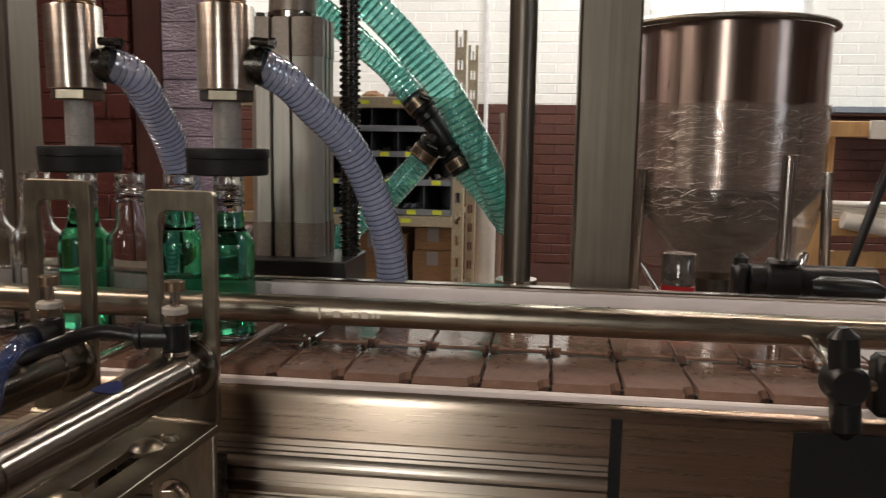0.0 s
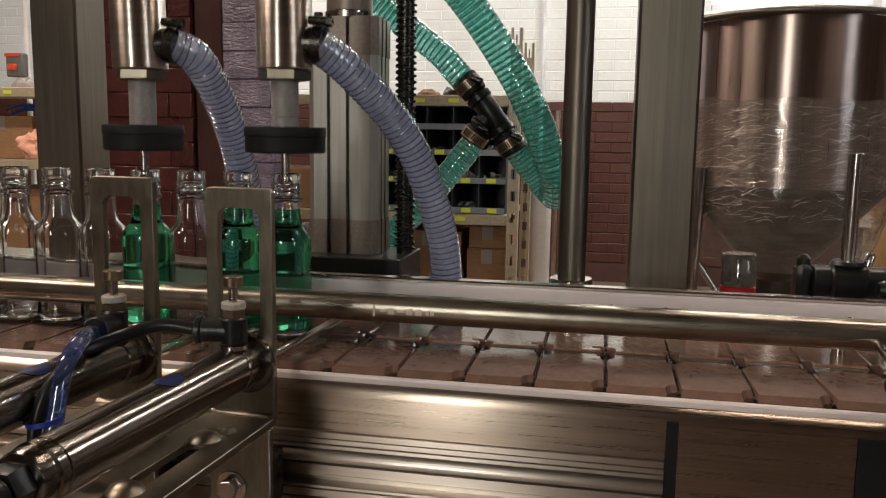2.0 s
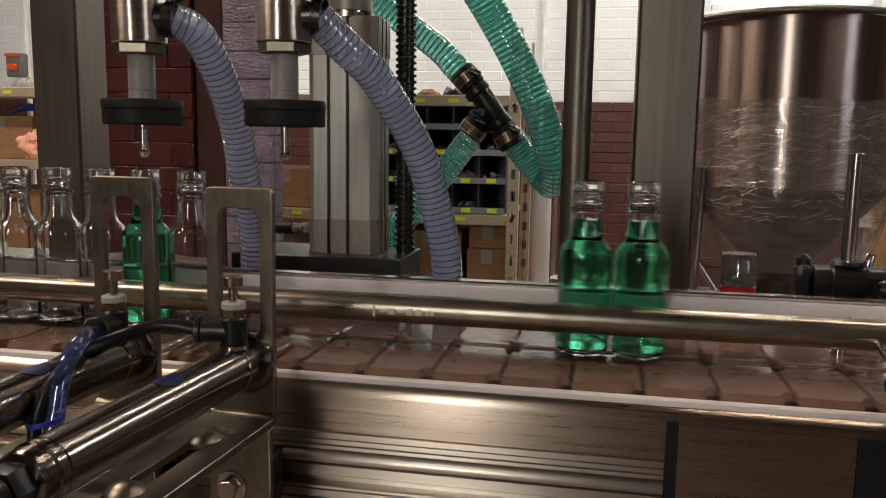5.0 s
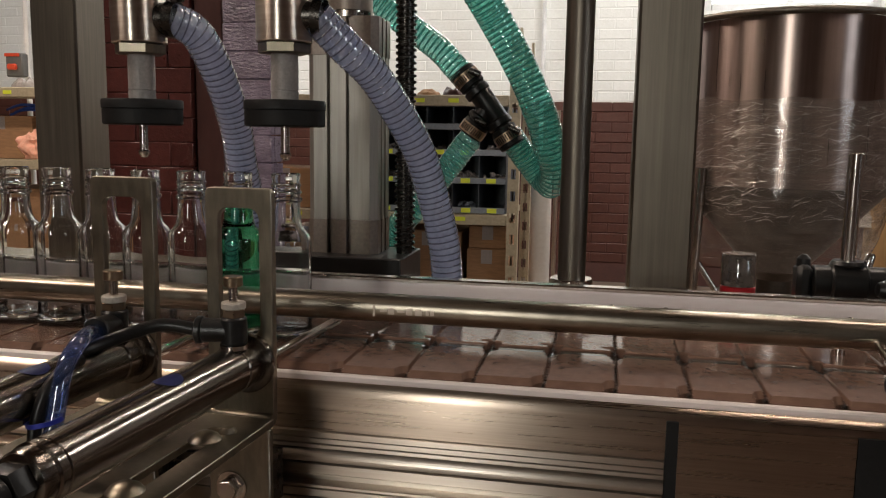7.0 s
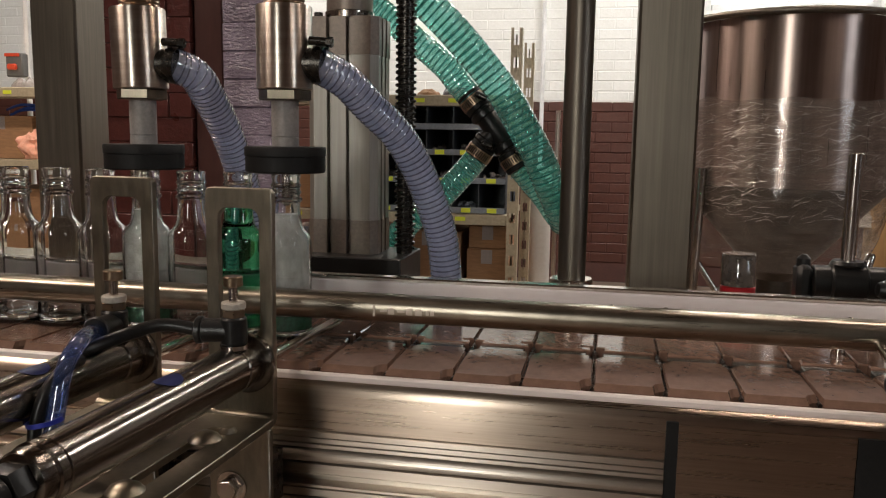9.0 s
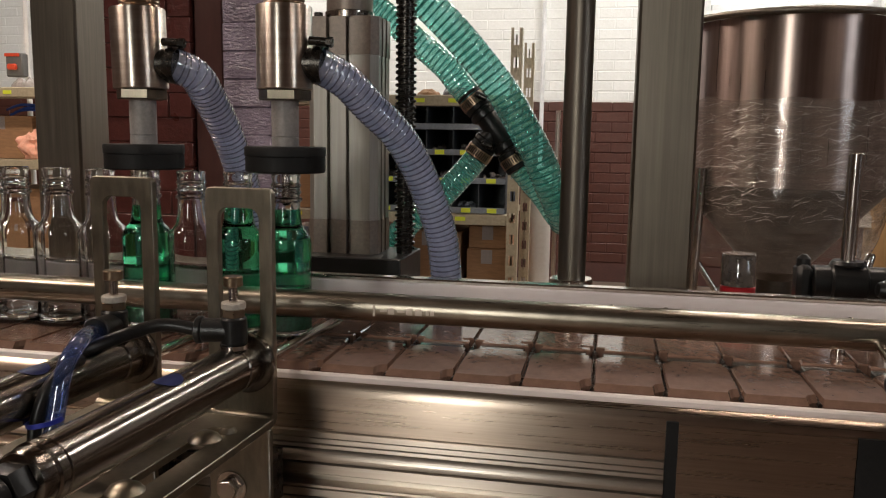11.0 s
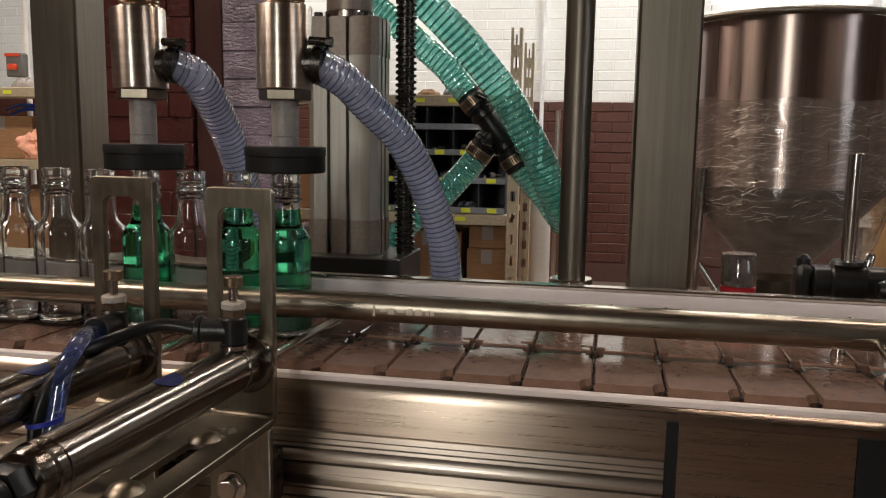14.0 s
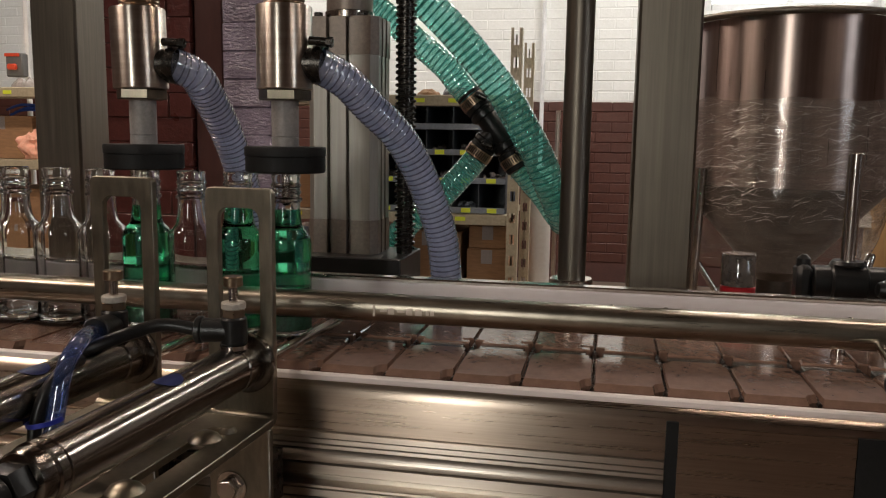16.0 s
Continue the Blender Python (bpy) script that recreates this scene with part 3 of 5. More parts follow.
def filling_head(x, lean):
    h = thing("filling_head", "polished steel filling valve with a grey stem and black bottle pad", "filling head", (x, 0, B + 0.15), "filling heads")
    z = B
    part("valve_body", lathe([(0, 0), (0.0238, 0), (0.0248, 0.001), (0.0248, 0.0715), (0.0240, 0.073), (0.019, 0.0735), (0.016, 0.0735), (0, 0.0735)], (x - lean * 0.6, 0, z + 0.224), (-lean, 0, 0.0735), 48), VALVE, h)
    col = [(0, z + 0.2976)]
    for i in range(9):
        col += [(0.0172, z + 0.2977 + i * 0.003), (0.0185, z + 0.299 + i * 0.003)]
    col += [(0.0172, z + 0.326), (0.0172, z + 0.52), (0, z + 0.52)]
    part("threaded_collar", lathe(col, (x, 0, 0), seg=32), BRASS, h, "threaded bronze collar")
    part("hex_nut", hexagon((x - lean * 0.4, 0, z + 0.2145), 0.0235, 0.0094, turn=12), PLATE, h)
    part("stem", lathe([(0, z + 0.1735), (0.0122, z + 0.1735), (0.0122, z + 0.1815), (0.0116, z + 0.1817), (0.0116, z + 0.1822), (0.0122, z + 0.1824), (0.0122, z + 0.2144), (0, z + 0.2144)], (x, 0, 0)), GREYP, h)
    part("pad", lathe([(0, z + 0.1505), (0.0345, z + 0.1500), (0.0360, z + 0.1515), (0.0360, z + 0.1640), (0.0356, z + 0.1645), (0.0366, z + 0.1650), (0.0366, z + 0.172), (0.0358, z + 0.1733), (0, z + 0.1733)], (x, 0, 0), seg=56), RUBBER, h, "round black rubber pad")
    part("nozzle", lathe([(0, z + 0.1195), (0.0026, z + 0.1198), (0.0052, z + 0.1235), (0.0052, z + 0.126), (0.0040, z + 0.127), (0.0040, z + 0.150), (0, z + 0.150)], (x, 0, 0), seg=20), STEEL, h)
    # side outlet with its clamp
    part("outlet", rod((x + 0.018, 0.001, z + 0.2465), (x + 0.034, 0.003, z + 0.2465), 0.0148, 24, bevel=0.001), OXIDE, h)
    cl = part("hose_clamp", lathe([(0.0162, 0.0), (0.0170, 0.0), (0.0170, 0.009), (0.0162, 0.009)], (x + 0.0275, 0.003, z + 0.2465), (1, 0.05, -0.1), 32, close=True), OXIDE, h, "dark steel hose clamp")
    part("clamp_screw", rod((x + 0.026, -0.006, z + 0.2665), (x + 0.042, -0.006, z + 0.2650), 0.0038, 12, rod((x + 0.042, -0.006, z + 0.2650), (x + 0.047, -0.006, z + 0.2645), 0.0046, 6)), OXIDE, cl)
    KEYED.append((h, lifted(x, 0, B + 0.15)))


for hx, lean in zip(HEADS, (0.0015, 0.0)):
    filling_head(hx, lean)


def ribbed_hose(name, label, low, high, r, pitch, mat, rib_mat, times=SWING, group="ribbed hoses"):
    """A hose of rigid ribs; low and high are its centre lines with the heads down and up."""
    low, high = [Vector((x, y, z + B)) for x, y, z in low], [Vector((x, y, z + B)) for x, y, z in high]
    length = sum((b - a).length for a, b in zip(low, low[1:]))
    n = max(4, round(length / pitch))
    A, Z = spline(low, n), spline(high, n)
    t = thing(name, label, "hose", tuple(A[-1]), group)
    o = base(t)
    p = max((b - a).length for a, b in list(zip(A, A[1:])) + list(zip(Z, Z[1:]))) * 1.28
    w = r * 0.055
    prof = [(r, -p / 2), (r + 0.35 * w, -p * 0.2), (r + 0.35 * w, p * 0.12), (r, p * 0.31), (r + 0.9 * w, p * 0.35), (r + w, p * 0.42), (r + 0.9 * w, p * 0.47), (r, p / 2)]
    me = mesh_of(lathe(prof, seg=24), "rib", mat)
    me.materials.append(rib_mat)
    for f in me.polygons:
        f.material_index = 1 if f.center.z > p * 0.31 else 0

    lines = {u: [a.lerp(b, u) for a, b in zip(A, Z)] for _, u in times}

    def at(C, i):
        m = Vector((0, 0, 1)).rotation_difference((C[i + 1] - C[i]).normalized()).to_matrix().to_4x4()
        return Matrix.Translation((C[i] + C[i + 1]) / 2 - o) @ m
    for i in range(n):
        ob = new("rib", me)
        ob.parent = t
        KEYED.append((ob, [(tt, at(lines[u], i)) for tt, u in times]))
    return t


ribbed_hose("hose", "clear wire-ribbed vinyl hose from a filling head",
            [(-0.2041, 0.003, 0.2465), (-0.1913, 0.02, 0.238), (-0.1904, 0.05, 0.2152), (-0.1883, 0.08, 0.1823), (-0.1854, 0.1, 0.147), (-0.185, 0.12, 0.1097), (-0.1882, 0.14, 0.0639), (-0.1924, 0.15, 0.0041)],
            [(-0.2041, 0.003, 0.2875), (-0.188, 0.02, 0.276), (-0.180, 0.05, 0.237), (-0.180, 0.08, 0.194), (-0.182, 0.1, 0.147), (-0.184, 0.12, 0.1097), (-0.188, 0.14, 0.0639), (-0.1924, 0.15, 0.0041)],
            0.0156, 0.0056, HOSEW, HOSEWR, DOWN_UP)
ribbed_hose("hose", "clear wire-ribbed vinyl hose from a filling head",
            [(-0.0628, 0.003, 0.2458), (-0.0426, 0.02, 0.2326), (-0.0254, 0.04, 0.2106), (-0.0037, 0.06, 0.1849), (0.0132, 0.08, 0.1495), (0.0267, 0.1, 0.1035), (0.0328, 0.11, 0.0707), (0.0366, 0.12, 0.0122)],
            [(-0.0631, 0.003, 0.287), (-0.0409, 0.02, 0.2612), (-0.0238, 0.04, 0.2417), (-0.0061, 0.06, 0.2105), (0.0118, 0.08, 0.1715), (0.0235, 0.1, 0.1234), (0.034, 0.11, 0.0708), (0.0366, 0.12, 0.0122)],
            0.0156, 0.0056, HOSEW, HOSEWR, DOWN_UP)
ribbed_hose("supply_hose", "thick green wire-ribbed vinyl supply hose",
            [(-0.085, 0.28, 0.388), (-0.0422, 0.29, 0.3558), (-0.011, 0.3, 0.3276), (0.015, 0.31, 0.2996), (0.0424, 0.32, 0.267), (0.0651, 0.325, 0.2378), (0.086, 0.33, 0.2019), (0.105, 0.335, 0.1677), (0.1211, 0.345, 0.1307), (0.1356, 0.36, 0.0974), (0.1424, 0.385, 0.0754)],
            [(0.012, 0.28, 0.395), (0.0289, 0.29, 0.3663), (0.0414, 0.3, 0.3461), (0.0594, 0.31, 0.3161), (0.0783, 0.315, 0.2829), (0.0969, 0.32, 0.2459), (0.1123, 0.325, 0.2084), (0.1217, 0.335, 0.1772), (0.1286, 0.35, 0.1522), (0.1283, 0.365, 0.1335), (0.1202, 0.38, 0.1259)],
            0.0200, 0.0086, HOSEG, HOSEGR)
ribbed_hose("supply_hose", "green wire-ribbed vinyl hose looping into a manifold",
            [(0.1422, 0.39, 0.0749), (0.1304, 0.395, 0.0831), (0.1146, 0.395, 0.1053), (0.0975, 0.385, 0.1266), (0.0756, 0.37, 0.1541)],
            [(0.1199, 0.385, 0.1249), (0.1089, 0.39, 0.1311), (0.0953, 0.385, 0.1482), (0.0823, 0.375, 0.1667), (0.0687, 0.365, 0.1863)],
            0.0165, 0.0075, HOSEG, HOSEGR)
ribbed_hose("supply_hose", "green wire-ribbed vinyl hose running up from a manifold",
            [(-0.24, 0.36, 0.408), (-0.185, 0.36, 0.390), (-0.131, 0.36, 0.3641), (-0.1002, 0.36, 0.3421), (-0.068, 0.36, 0.3166), (-0.0429, 0.36, 0.2963), (-0.0162, 0.36, 0.2731), (0.0028, 0.36, 0.2501), (0.0204, 0.36, 0.230)],
            [(-0.23, 0.36, 0.432), (-0.18, 0.36, 0.408), (-0.1311, 0.36, 0.3805), (-0.1095, 0.36, 0.3601), (-0.0758, 0.36, 0.3324), (-0.0506, 0.36, 0.315), (-0.0241, 0.36, 0.2947), (-0.005, 0.36, 0.2746), (0.0124, 0.36, 0.2559)],
            0.0165, 0.0075, HOSEG, HOSEGR)
ribbed_hose("supply_hose", "green wire-ribbed vinyl hose running down from a manifold",
            [(0.0307, 0.36, 0.163), (0.0161, 0.36, 0.1451), (-0.0002, 0.36, 0.1268), (-0.0174, 0.36, 0.1077), (-0.0402, 0.36, 0.0866), (-0.0556, 0.36, 0.0762), (-0.07, 0.365, 0.0622), (-0.0814, 0.37, 0.0512), (-0.0893, 0.37, 0.0314), (-0.0906, 0.37, -0.04)],
            [(0.0169, 0.36, 0.1819), (0.0044, 0.36, 0.1655), (-0.0097, 0.36, 0.1467), (-0.0254, 0.36, 0.1262), (-0.0427, 0.36, 0.1032), (-0.0557, 0.36, 0.0876), (-0.0701, 0.365, 0.073), (-0.0815, 0.37, 0.0628), (-0.0893, 0.37, 0.0407), (-0.0906, 0.37, -0.04)],
            0.0160, 0.0075, HOSEG, HOSEGR)


def manifold():
    c = Vector((0.0500, 0.36, B + 0.1940))
    y = thing("hose_manifold", "black plastic hose manifold with three clamped barbs", "pipe fitting", tuple(c), "")
    axis = Vector((0.60, 0, -0.80))
    part("body", lathe([(0, -0.026), (0.0125, -0.026), (0.0145, -0.022), (0.0145, 0.022), (0.0125, 0.026), (0, 0.026)], c, axis, 24), BLACK, y)
    for (dx, dz), far in (((-0.0296, 0.0360), 0.0160), ((-0.0200, -0.0290), 0.0155), ((0.0256, -0.0390), 0.0160)):
        d = Vector((dx, 0, dz))
        u = d.normalized()
        part("barb", rod(c + u * 0.004, c + d * 1.15, 0.0130, 20), BLACK, y)
        part("collar", rod(c + d * 0.42, c + d * 0.66, 0.0172, 20, bevel=0.002), BLACK, y)
        part("cuff", rod(c + d * 0.70, c + d * 1.28, far + 0.0012, 24, bevel=0.0015), RUBBER, y)
        cl = part("hose_clamp", lathe([(far + 0.0014, 0), (far + 0.0024, 0), (far + 0.0024, 0.0125), (far + 0.0014, 0.0125)], c + d * 0.86, u, 32, close=True), BRASS, y, "worn steel band hose clamp")
        side = Vector((u.z, 0, -u.x))
        for k in range(-5, 6):
            a = k * 0.17
            out = Vector((0, -1, 0)) * math.cos(a) + side * math.sin(a)
            p = c + d * 0.86 + u * 0.0062 + out * (far + 0.0026)
            part("band_slot", rod(p - u * 0.0042, p + u * 0.0042, 0.0007, 6), RUBBER, cl)
        s = c + d * 0.95 + Vector((0.010, -0.014, 0.008))
        part("clamp_screw", rod(s - Vector((0.007, 0, -0.003)), s + Vector((0.008, 0, -0.003)), 0.0046, 12, bevel=0.001), OXIDE, cl)
    KEYED.append((y, [(t, pose(c.x - 0.0090 * u, c.y, c.z + 0.0295 * u)) for t, u in SWING]))


manifold()

# ---- machine frame behind the conveyor ----


def machine():
    m = thing("machine_deck", "steel machine deck behind the conveyor on box legs", "machine frame", (0, 0.18, 0))
    part("deck", box(-0.75, 0.112, B - 0.004, 0.62, 0.285, B + 0.010, 0.002), PLATE, m)
    for x in (-0.7, 0.5):
        part("leg", box(x, 0.16, 0, x + 0.06, 0.22, B - 0.0042, 0.003), PLATE, m)


machine()


def post(x0, w, label):
    t = thing("gantry_post", label, "machine post", (x0 + w / 2, 0.2 + w / 2, B + 0.0102), "gantry posts")
    part("box_section", box(x0, 0.2, B + 0.0102, x0 + w, 0.2 + w, B + 0.75, 0.003), POST, t)


post(0.2205, 0.0655, "square brushed stainless gantry post")
post(-0.5035, 0.0625, "square brushed stainless gantry post")


def pole():
    t = thing("guide_pole", "dark round steel guide pole in a base collar", "machine pole", (0.160, 0.2, B + 0.0102))
    part("pole", rod((0.160, 0.2, B + 0.0104), (0.160, 0.2, B + 0.75), 0.0152, 40), POST, t)
    part("collar", lathe([(0.0155, 0), (0.0235, 0), (0.0235, 0.0200), (0.0225, 0.0210), (0.0155, 0.0210)], (0.160, 0.2, B + 0.0104), seg=40, close=True), STEEL, t)


pole()


def lift_cylinder():
    t = thing("lift_cylinder", "square aluminium pneumatic lift cylinder on a black plate", "pneumatic cylinder", (-0.11, 0.25, B + 0.0102))
    part("mounting_plate", box(-0.235, 0.178, B + 0.0102, -0.030, 0.282, B + 0.0462, 0.0015), BLACK, t, "thick black mounting plate")
    x0, x1, y0, y1 = -0.1505, -0.0655, 0.205, 0.270

    def section(z0, z1, inset, slots, name, mat):
        """A square tube section with rounded corners and two grooves on each face."""
        a0, a1, b0, b1 = x0 + inset, x1 - inset, y0 + inset, y1 - inset
        c, s, d = 0.008, 0.0030, 0.009 if slots else 0.0
        ring = []
        for (p, q, r) in (((a0 + c, b0), (a1 - c, b0), (0, 1)), ((a1, b0 + c), (a1, b1 - c), (-1, 0)), ((a1 - c, b1), (a0 + c, b1), (0, -1)), ((a0, b1 - c), (a0, b0 + c), (1, 0))):
            P, Q, Rv = Vector(p), Vector(q), Vector(r)
            ring.append(P)
            if slots:
                for f in (0.28, 0.62):
                    u = P.lerp(Q, f)
                    e = (Q - P).normalized() * s
                    ring += [u - e, u - e + Rv * d, u + e + Rv * d, u + e]
            ring.append(Q)
        bm = bmesh.new()
        lo = [bm.verts.new((v.x, v.y, z0)) for v in ring]
        hi = [bm.verts.new((v.x, v.y, z1)) for v in ring]
        n = len(ring)
        for i in range(n):
            bm.faces.new((lo[i], lo[(i + 1) % n], hi[(i + 1) % n], hi[i]))
        bm.faces.new(lo)
        bm.faces.new(hi)
        part(name, bm, mat, t)
    section(B + 0.0464, B + 0.086, 0, True, "lower_cap", CASTALU)
    section(B + 0.0862, B + 0.2750, 0.0008, True, "barrel", ANOD)
    section(B + 0.2752, B + 0.318, 0, True, "upper_cap", CASTALU)
    cx, cy = (x0 + x1) / 2, (y0 + y1) / 2
    part("rod_gland", lathe([(0, B + 0.3182), (0.029, B + 0.3182), (0.029, B + 0.325), (0.026, B + 0.3262), (0, B + 0.3262)], (cx, cy, 0), seg=36), STEEL, t)
    part("rod_head", rod((cx, cy, B + 0.3264), (cx, cy, B + 0.40), 0.027, 36), CASTALU, t)
    port = part("air_port", hexagon((-0.1508, 0.225, B + 0.072), 0.008, 0.012, (-1, 0, 0), rod((-0.1628, 0.225, B + 0.072), (-0.176, 0.225, B + 0.072), 0.0055, 14)), STEEL, t)
    part("push_fitting", rod((-0.176, 0.225, B + 0.072), (-0.198, 0.225, B + 0.072), 0.0075, 16, bevel=0.001), BLACK, port)
    for dx in (0.012, 0.065):
        for dy in (0.01, 0.055):
            part("tie_bolt", hexagon((x0 + dx, y0 + dy, B + 0.3182), 0.0055, 0.005), OXIDE, t)


lift_cylinder()


def lead_screw():
    x, y = -0.0385, 0.232
    t = thing("lead_screw", "black trapezoidal threaded lead screw beside a cylinder", "lead screw", (x, y, B + 0.0464))
    bm = bmesh.new()
    r0, r1, p, seg, z0, z1 = 0.0095, 0.0122, 0.0072, 24, B + 0.0466, B + 0.46
    prof = [(r0, 0.0), (r0, 0.42), (r1, 0.52), (r1, 0.86)]
    turns = int((z1 - z0) / p)
    prev = None
    for i in range(turns * seg + 1):
        a = 2 * math.pi * i / seg
        z = z0 + p * i / seg
        ring = [bm.verts.new((x + r * math.cos(a), y + r * math.sin(a), z + p * f)) for r, f in prof]
        ring.append(bm.verts.new((x + r0 * math.cos(a), y + r0 * math.sin(a), z + p)))
        if prev:
            for j in range(4):
                bm.faces.new((prev[j], ring[j], ring[j + 1], prev[j + 1]))
        prev = ring
    part("screw", bm, OXIDE, t)
    part("core", rod((x, y, B + 0.0465), (x, y, B + 0.47), r0 * 0.99, 20), OXIDE, t)


lead_screw()


# ---- bottle stops ----
def rounded(x0, z0, x1, z1, r, n=5):
    pts = []
    for cx_, cz_, a0 in ((x1 - r, z1 - r, 0), (x0 + r, z1 - r, 90), (x0 + r, z0 + r, 180), (x1 - r, z0 + r, 270)):
        pts += [(cx_ + r * math.cos(radians(a0 + 90 * k / n)), cz_ + r * math.sin(radians(a0 + 90 * k / n))) for k in range(n + 1)]
    return pts


def slotted_plate(outer, inner, y0, y1):
    """A flat plate in the x-z plane with one rounded opening."""
    bm = bmesh.new()
    rings = [[bm.verts.new((x, y, z)) for x, z in pts] for pts, y in ((outer, y0), (inner, y0), (inner, y1), (outer, y1))]
    for a, b in zip(rings, rings[1:] + rings[:1]):
        for i in range(len(a)):
            j = (i + 1) % len(a)
            bm.faces.new((a[i], a[j], b[j], b[i]))
    bmesh.ops.recalc_face_normals(bm, faces=bm.faces)
    sharp = [e for e in bm.edges if len(e.link_faces) == 2 and e.calc_face_angle(0) > 0.9]
    bmesh.ops.bevel(bm, geom=sharp, offset=0.0006, segments=1, affect="EDGES")
    return bm


LOCKRING = surface("pale_grey_plastic", (0.42, 0.38, 0.33), 0.5)


def bottle_stop(x, way, rise):
    """x: the middle of the bracket. A slotted angle bracket carries an air cylinder whose rod bars the way."""
    g = thing("bottle_stop", "steel air cylinder on a slotted angle bracket beside the belt", "air cylinder", (x, -0.16, B - 0.02), "bottle stops")
    w = 0.0262
    part("bracket", slotted_plate(rounded(x - w, B - 0.0255, x + w, B + 0.1490 + rise, 0.0045), rounded(x - 0.0163, B + 0.040, x + 0.0160, B + 0.1345 + rise, 0.008), -0.166, -0.160), PLATE, g, "upright slotted steel plate")
    # foot with one long slot, on an angle screwed to the side frame
    foot = slotted_plate(rounded(x - w, 0.1665, x + w + 0.001, 0.365, 0.003), rounded(x - 0.007, 0.195, x + 0.007, 0.335, 0.0065), 0, 0.006)
    foot.transform(Matrix.Translation((0, 0, B - 0.0260)) @ pose(0, 0, 0, 90, 0, 0))
    part("foot_plate", foot, PLATE, g, "slotted steel foot")
    part("fillet", rod((x - w, -0.1665, B - 0.0215), (x + w, -0.1665, B - 0.0215), 0.0045, 16), PLATE, g)
    part("angle", box(x - w + 0.004, -0.176, B - 0.2, x + w + 0.001, -0.1695, B - 0.0265, 0.0012), PLATE, g)
    part("spacer", box(x - 0.012, -0.1693, B - 0.1, x + 0.012, -0.124, B - 0.06), OXIDE, g)
    for y in (-0.220, -0.305):
        part("button_bolt", lathe([(0, 0.0062), (0.005, 0.0057), (0.009, 0.0035), (0.0112, 0.0008), (0.0112, 0.0), (0, 0.0)], (x + 0.002, y, B - 0.0199), seg=28), PLATE, g)
    part("small_bolt", lathe([(0, 0.004), (0.004, 0.0036), (0.006, 0.0008), (0.006, 0), (0, 0)], (x + 0.009, -0.202, B - 0.0199), seg=20), PLATE, g)
    ax, az, r = x + 0.0060, B + 0.0205, 0.0165
    nut = part("hex_bolt", hexagon((x - 0.003, -0.1778, B - 0.072), 0.0080, 0.008, (0, -1, 0), turn=10), STEEL, g)
    part("washer", lathe([(0.0, 0), (0.0118, 0), (0.0118, 0.0016), (0.0, 0.0016)], (x - 0.003, -0.1762, B - 0.072), (0, -1, 0), 28), STEEL, nut)
    # air cylinder
    part("flange", lathe([(0, 0), (0.0215, 0), (0.0222, 0.001), (0.0222, 0.0045), (0.0215, 0.0055), (0.0175, 0.0058), (0.0175, 0.010), (0, 0.010)], (ax, -0.1662, az), (0, -1, 0), 48), BARREL, g)
    part("barrel", lathe([(0, 0), (r * 0.97, 0), (r, 0.002), (r, 0.0145), (r - 0.0009, 0.0155), (r - 0.0009, 0.0165), (r - 0.0003, 0.0172), (r - 0.0003, 0.193), (r - 0.001, 0.1935), (r - 0.001, 0.195), (r, 0.1958),
                          (r, 0.2005), (r - 0.0012, 0.2015), (r - 0.0012, 0.2085), (r - 0.0022, 0.2105), (0.0105, 0.2112), (0, 0.2112)], (ax, -0.1764, az), (0, -1, 0), 48), BARREL, g, "polished steel barrel")
    part("end_fitting", hexagon((ax, -0.3878, az), 0.0120, 0.012, (0, -1, 0), rod((ax, -0.3998, az), (ax - 0.006, -0.44, az - 0.006), 0.0095, 18)), BLACK, g, "black hex end fitting")
    # blue paint mark, a thin shell on the barrel
    bm = bmesh.new()
    grid = []
    for i in range(9):
        v = i / 8 * 2 - 1
        half = 0.5 * math.sqrt(max(0.02, 1 - v * v))
        grid.append([bm.verts.new((ax + (r + 0.0002) * math.sin(a), -0.268 + 0.0110 * v, az + (r + 0.0002) * math.cos(a))) for a in (0.10 + half * (k / 8 * 2 - 1) for k in range(9))])
    for a, b in zip(grid, grid[1:]):
        for i in range(8):
            bm.faces.new((a[i], a[i + 1], b[i + 1], b[i]))
    part("paint_mark", bm, INK, g, "dark blue paint mark")
    # flow control on top of the barrel
    fx, fy, fz = ax + 0.0015, -0.188, az + r
    fl = part("flow_valve", rod((fx, fy, fz + 0.002), (fx, fy, fz + 0.0215), 0.0092, 24, rod((fx, fy, fz + 0.0115), (fx + 0.022 * way[0], fy + 0.022 * way[1], fz + 0.0115), 0.0085, 20, bevel=0.001), bevel=0.0015), BLACK, g, "black flow-control elbow")
    part("release_ring", rod((fx + 0.0215 * way[0], fy + 0.0215 * way[1], fz + 0.0115), (fx + 0.0265 * way[0], fy + 0.0265 * way[1], fz + 0.0115), 0.0098, 20, bevel=0.001), BLACK, fl)
    part("seat", rod((fx, fy, fz - 0.001), (fx, fy, fz + 0.002), 0.0098, 24), STEEL, fl)
    part("hex", hexagon((fx, fy, fz + 0.0215), 0.0085, 0.0055), BRASS, fl)
    part("lock_ring", rod((fx, fy, fz + 0.027), (fx, fy, fz + 0.032), 0.0086, 20, bevel=0.0008), LOCKRING, fl, "pale knurled lock ring")
    part("screw", rod((fx, fy, fz + 0.032), (fx, fy, fz + 0.043), 0.0032, 14), STEEL, fl)
    part("knob", rod((fx, fy, fz + 0.043), (fx, fy, fz + 0.050), 0.0068, 16, bevel=0.0006), BRASS, fl)
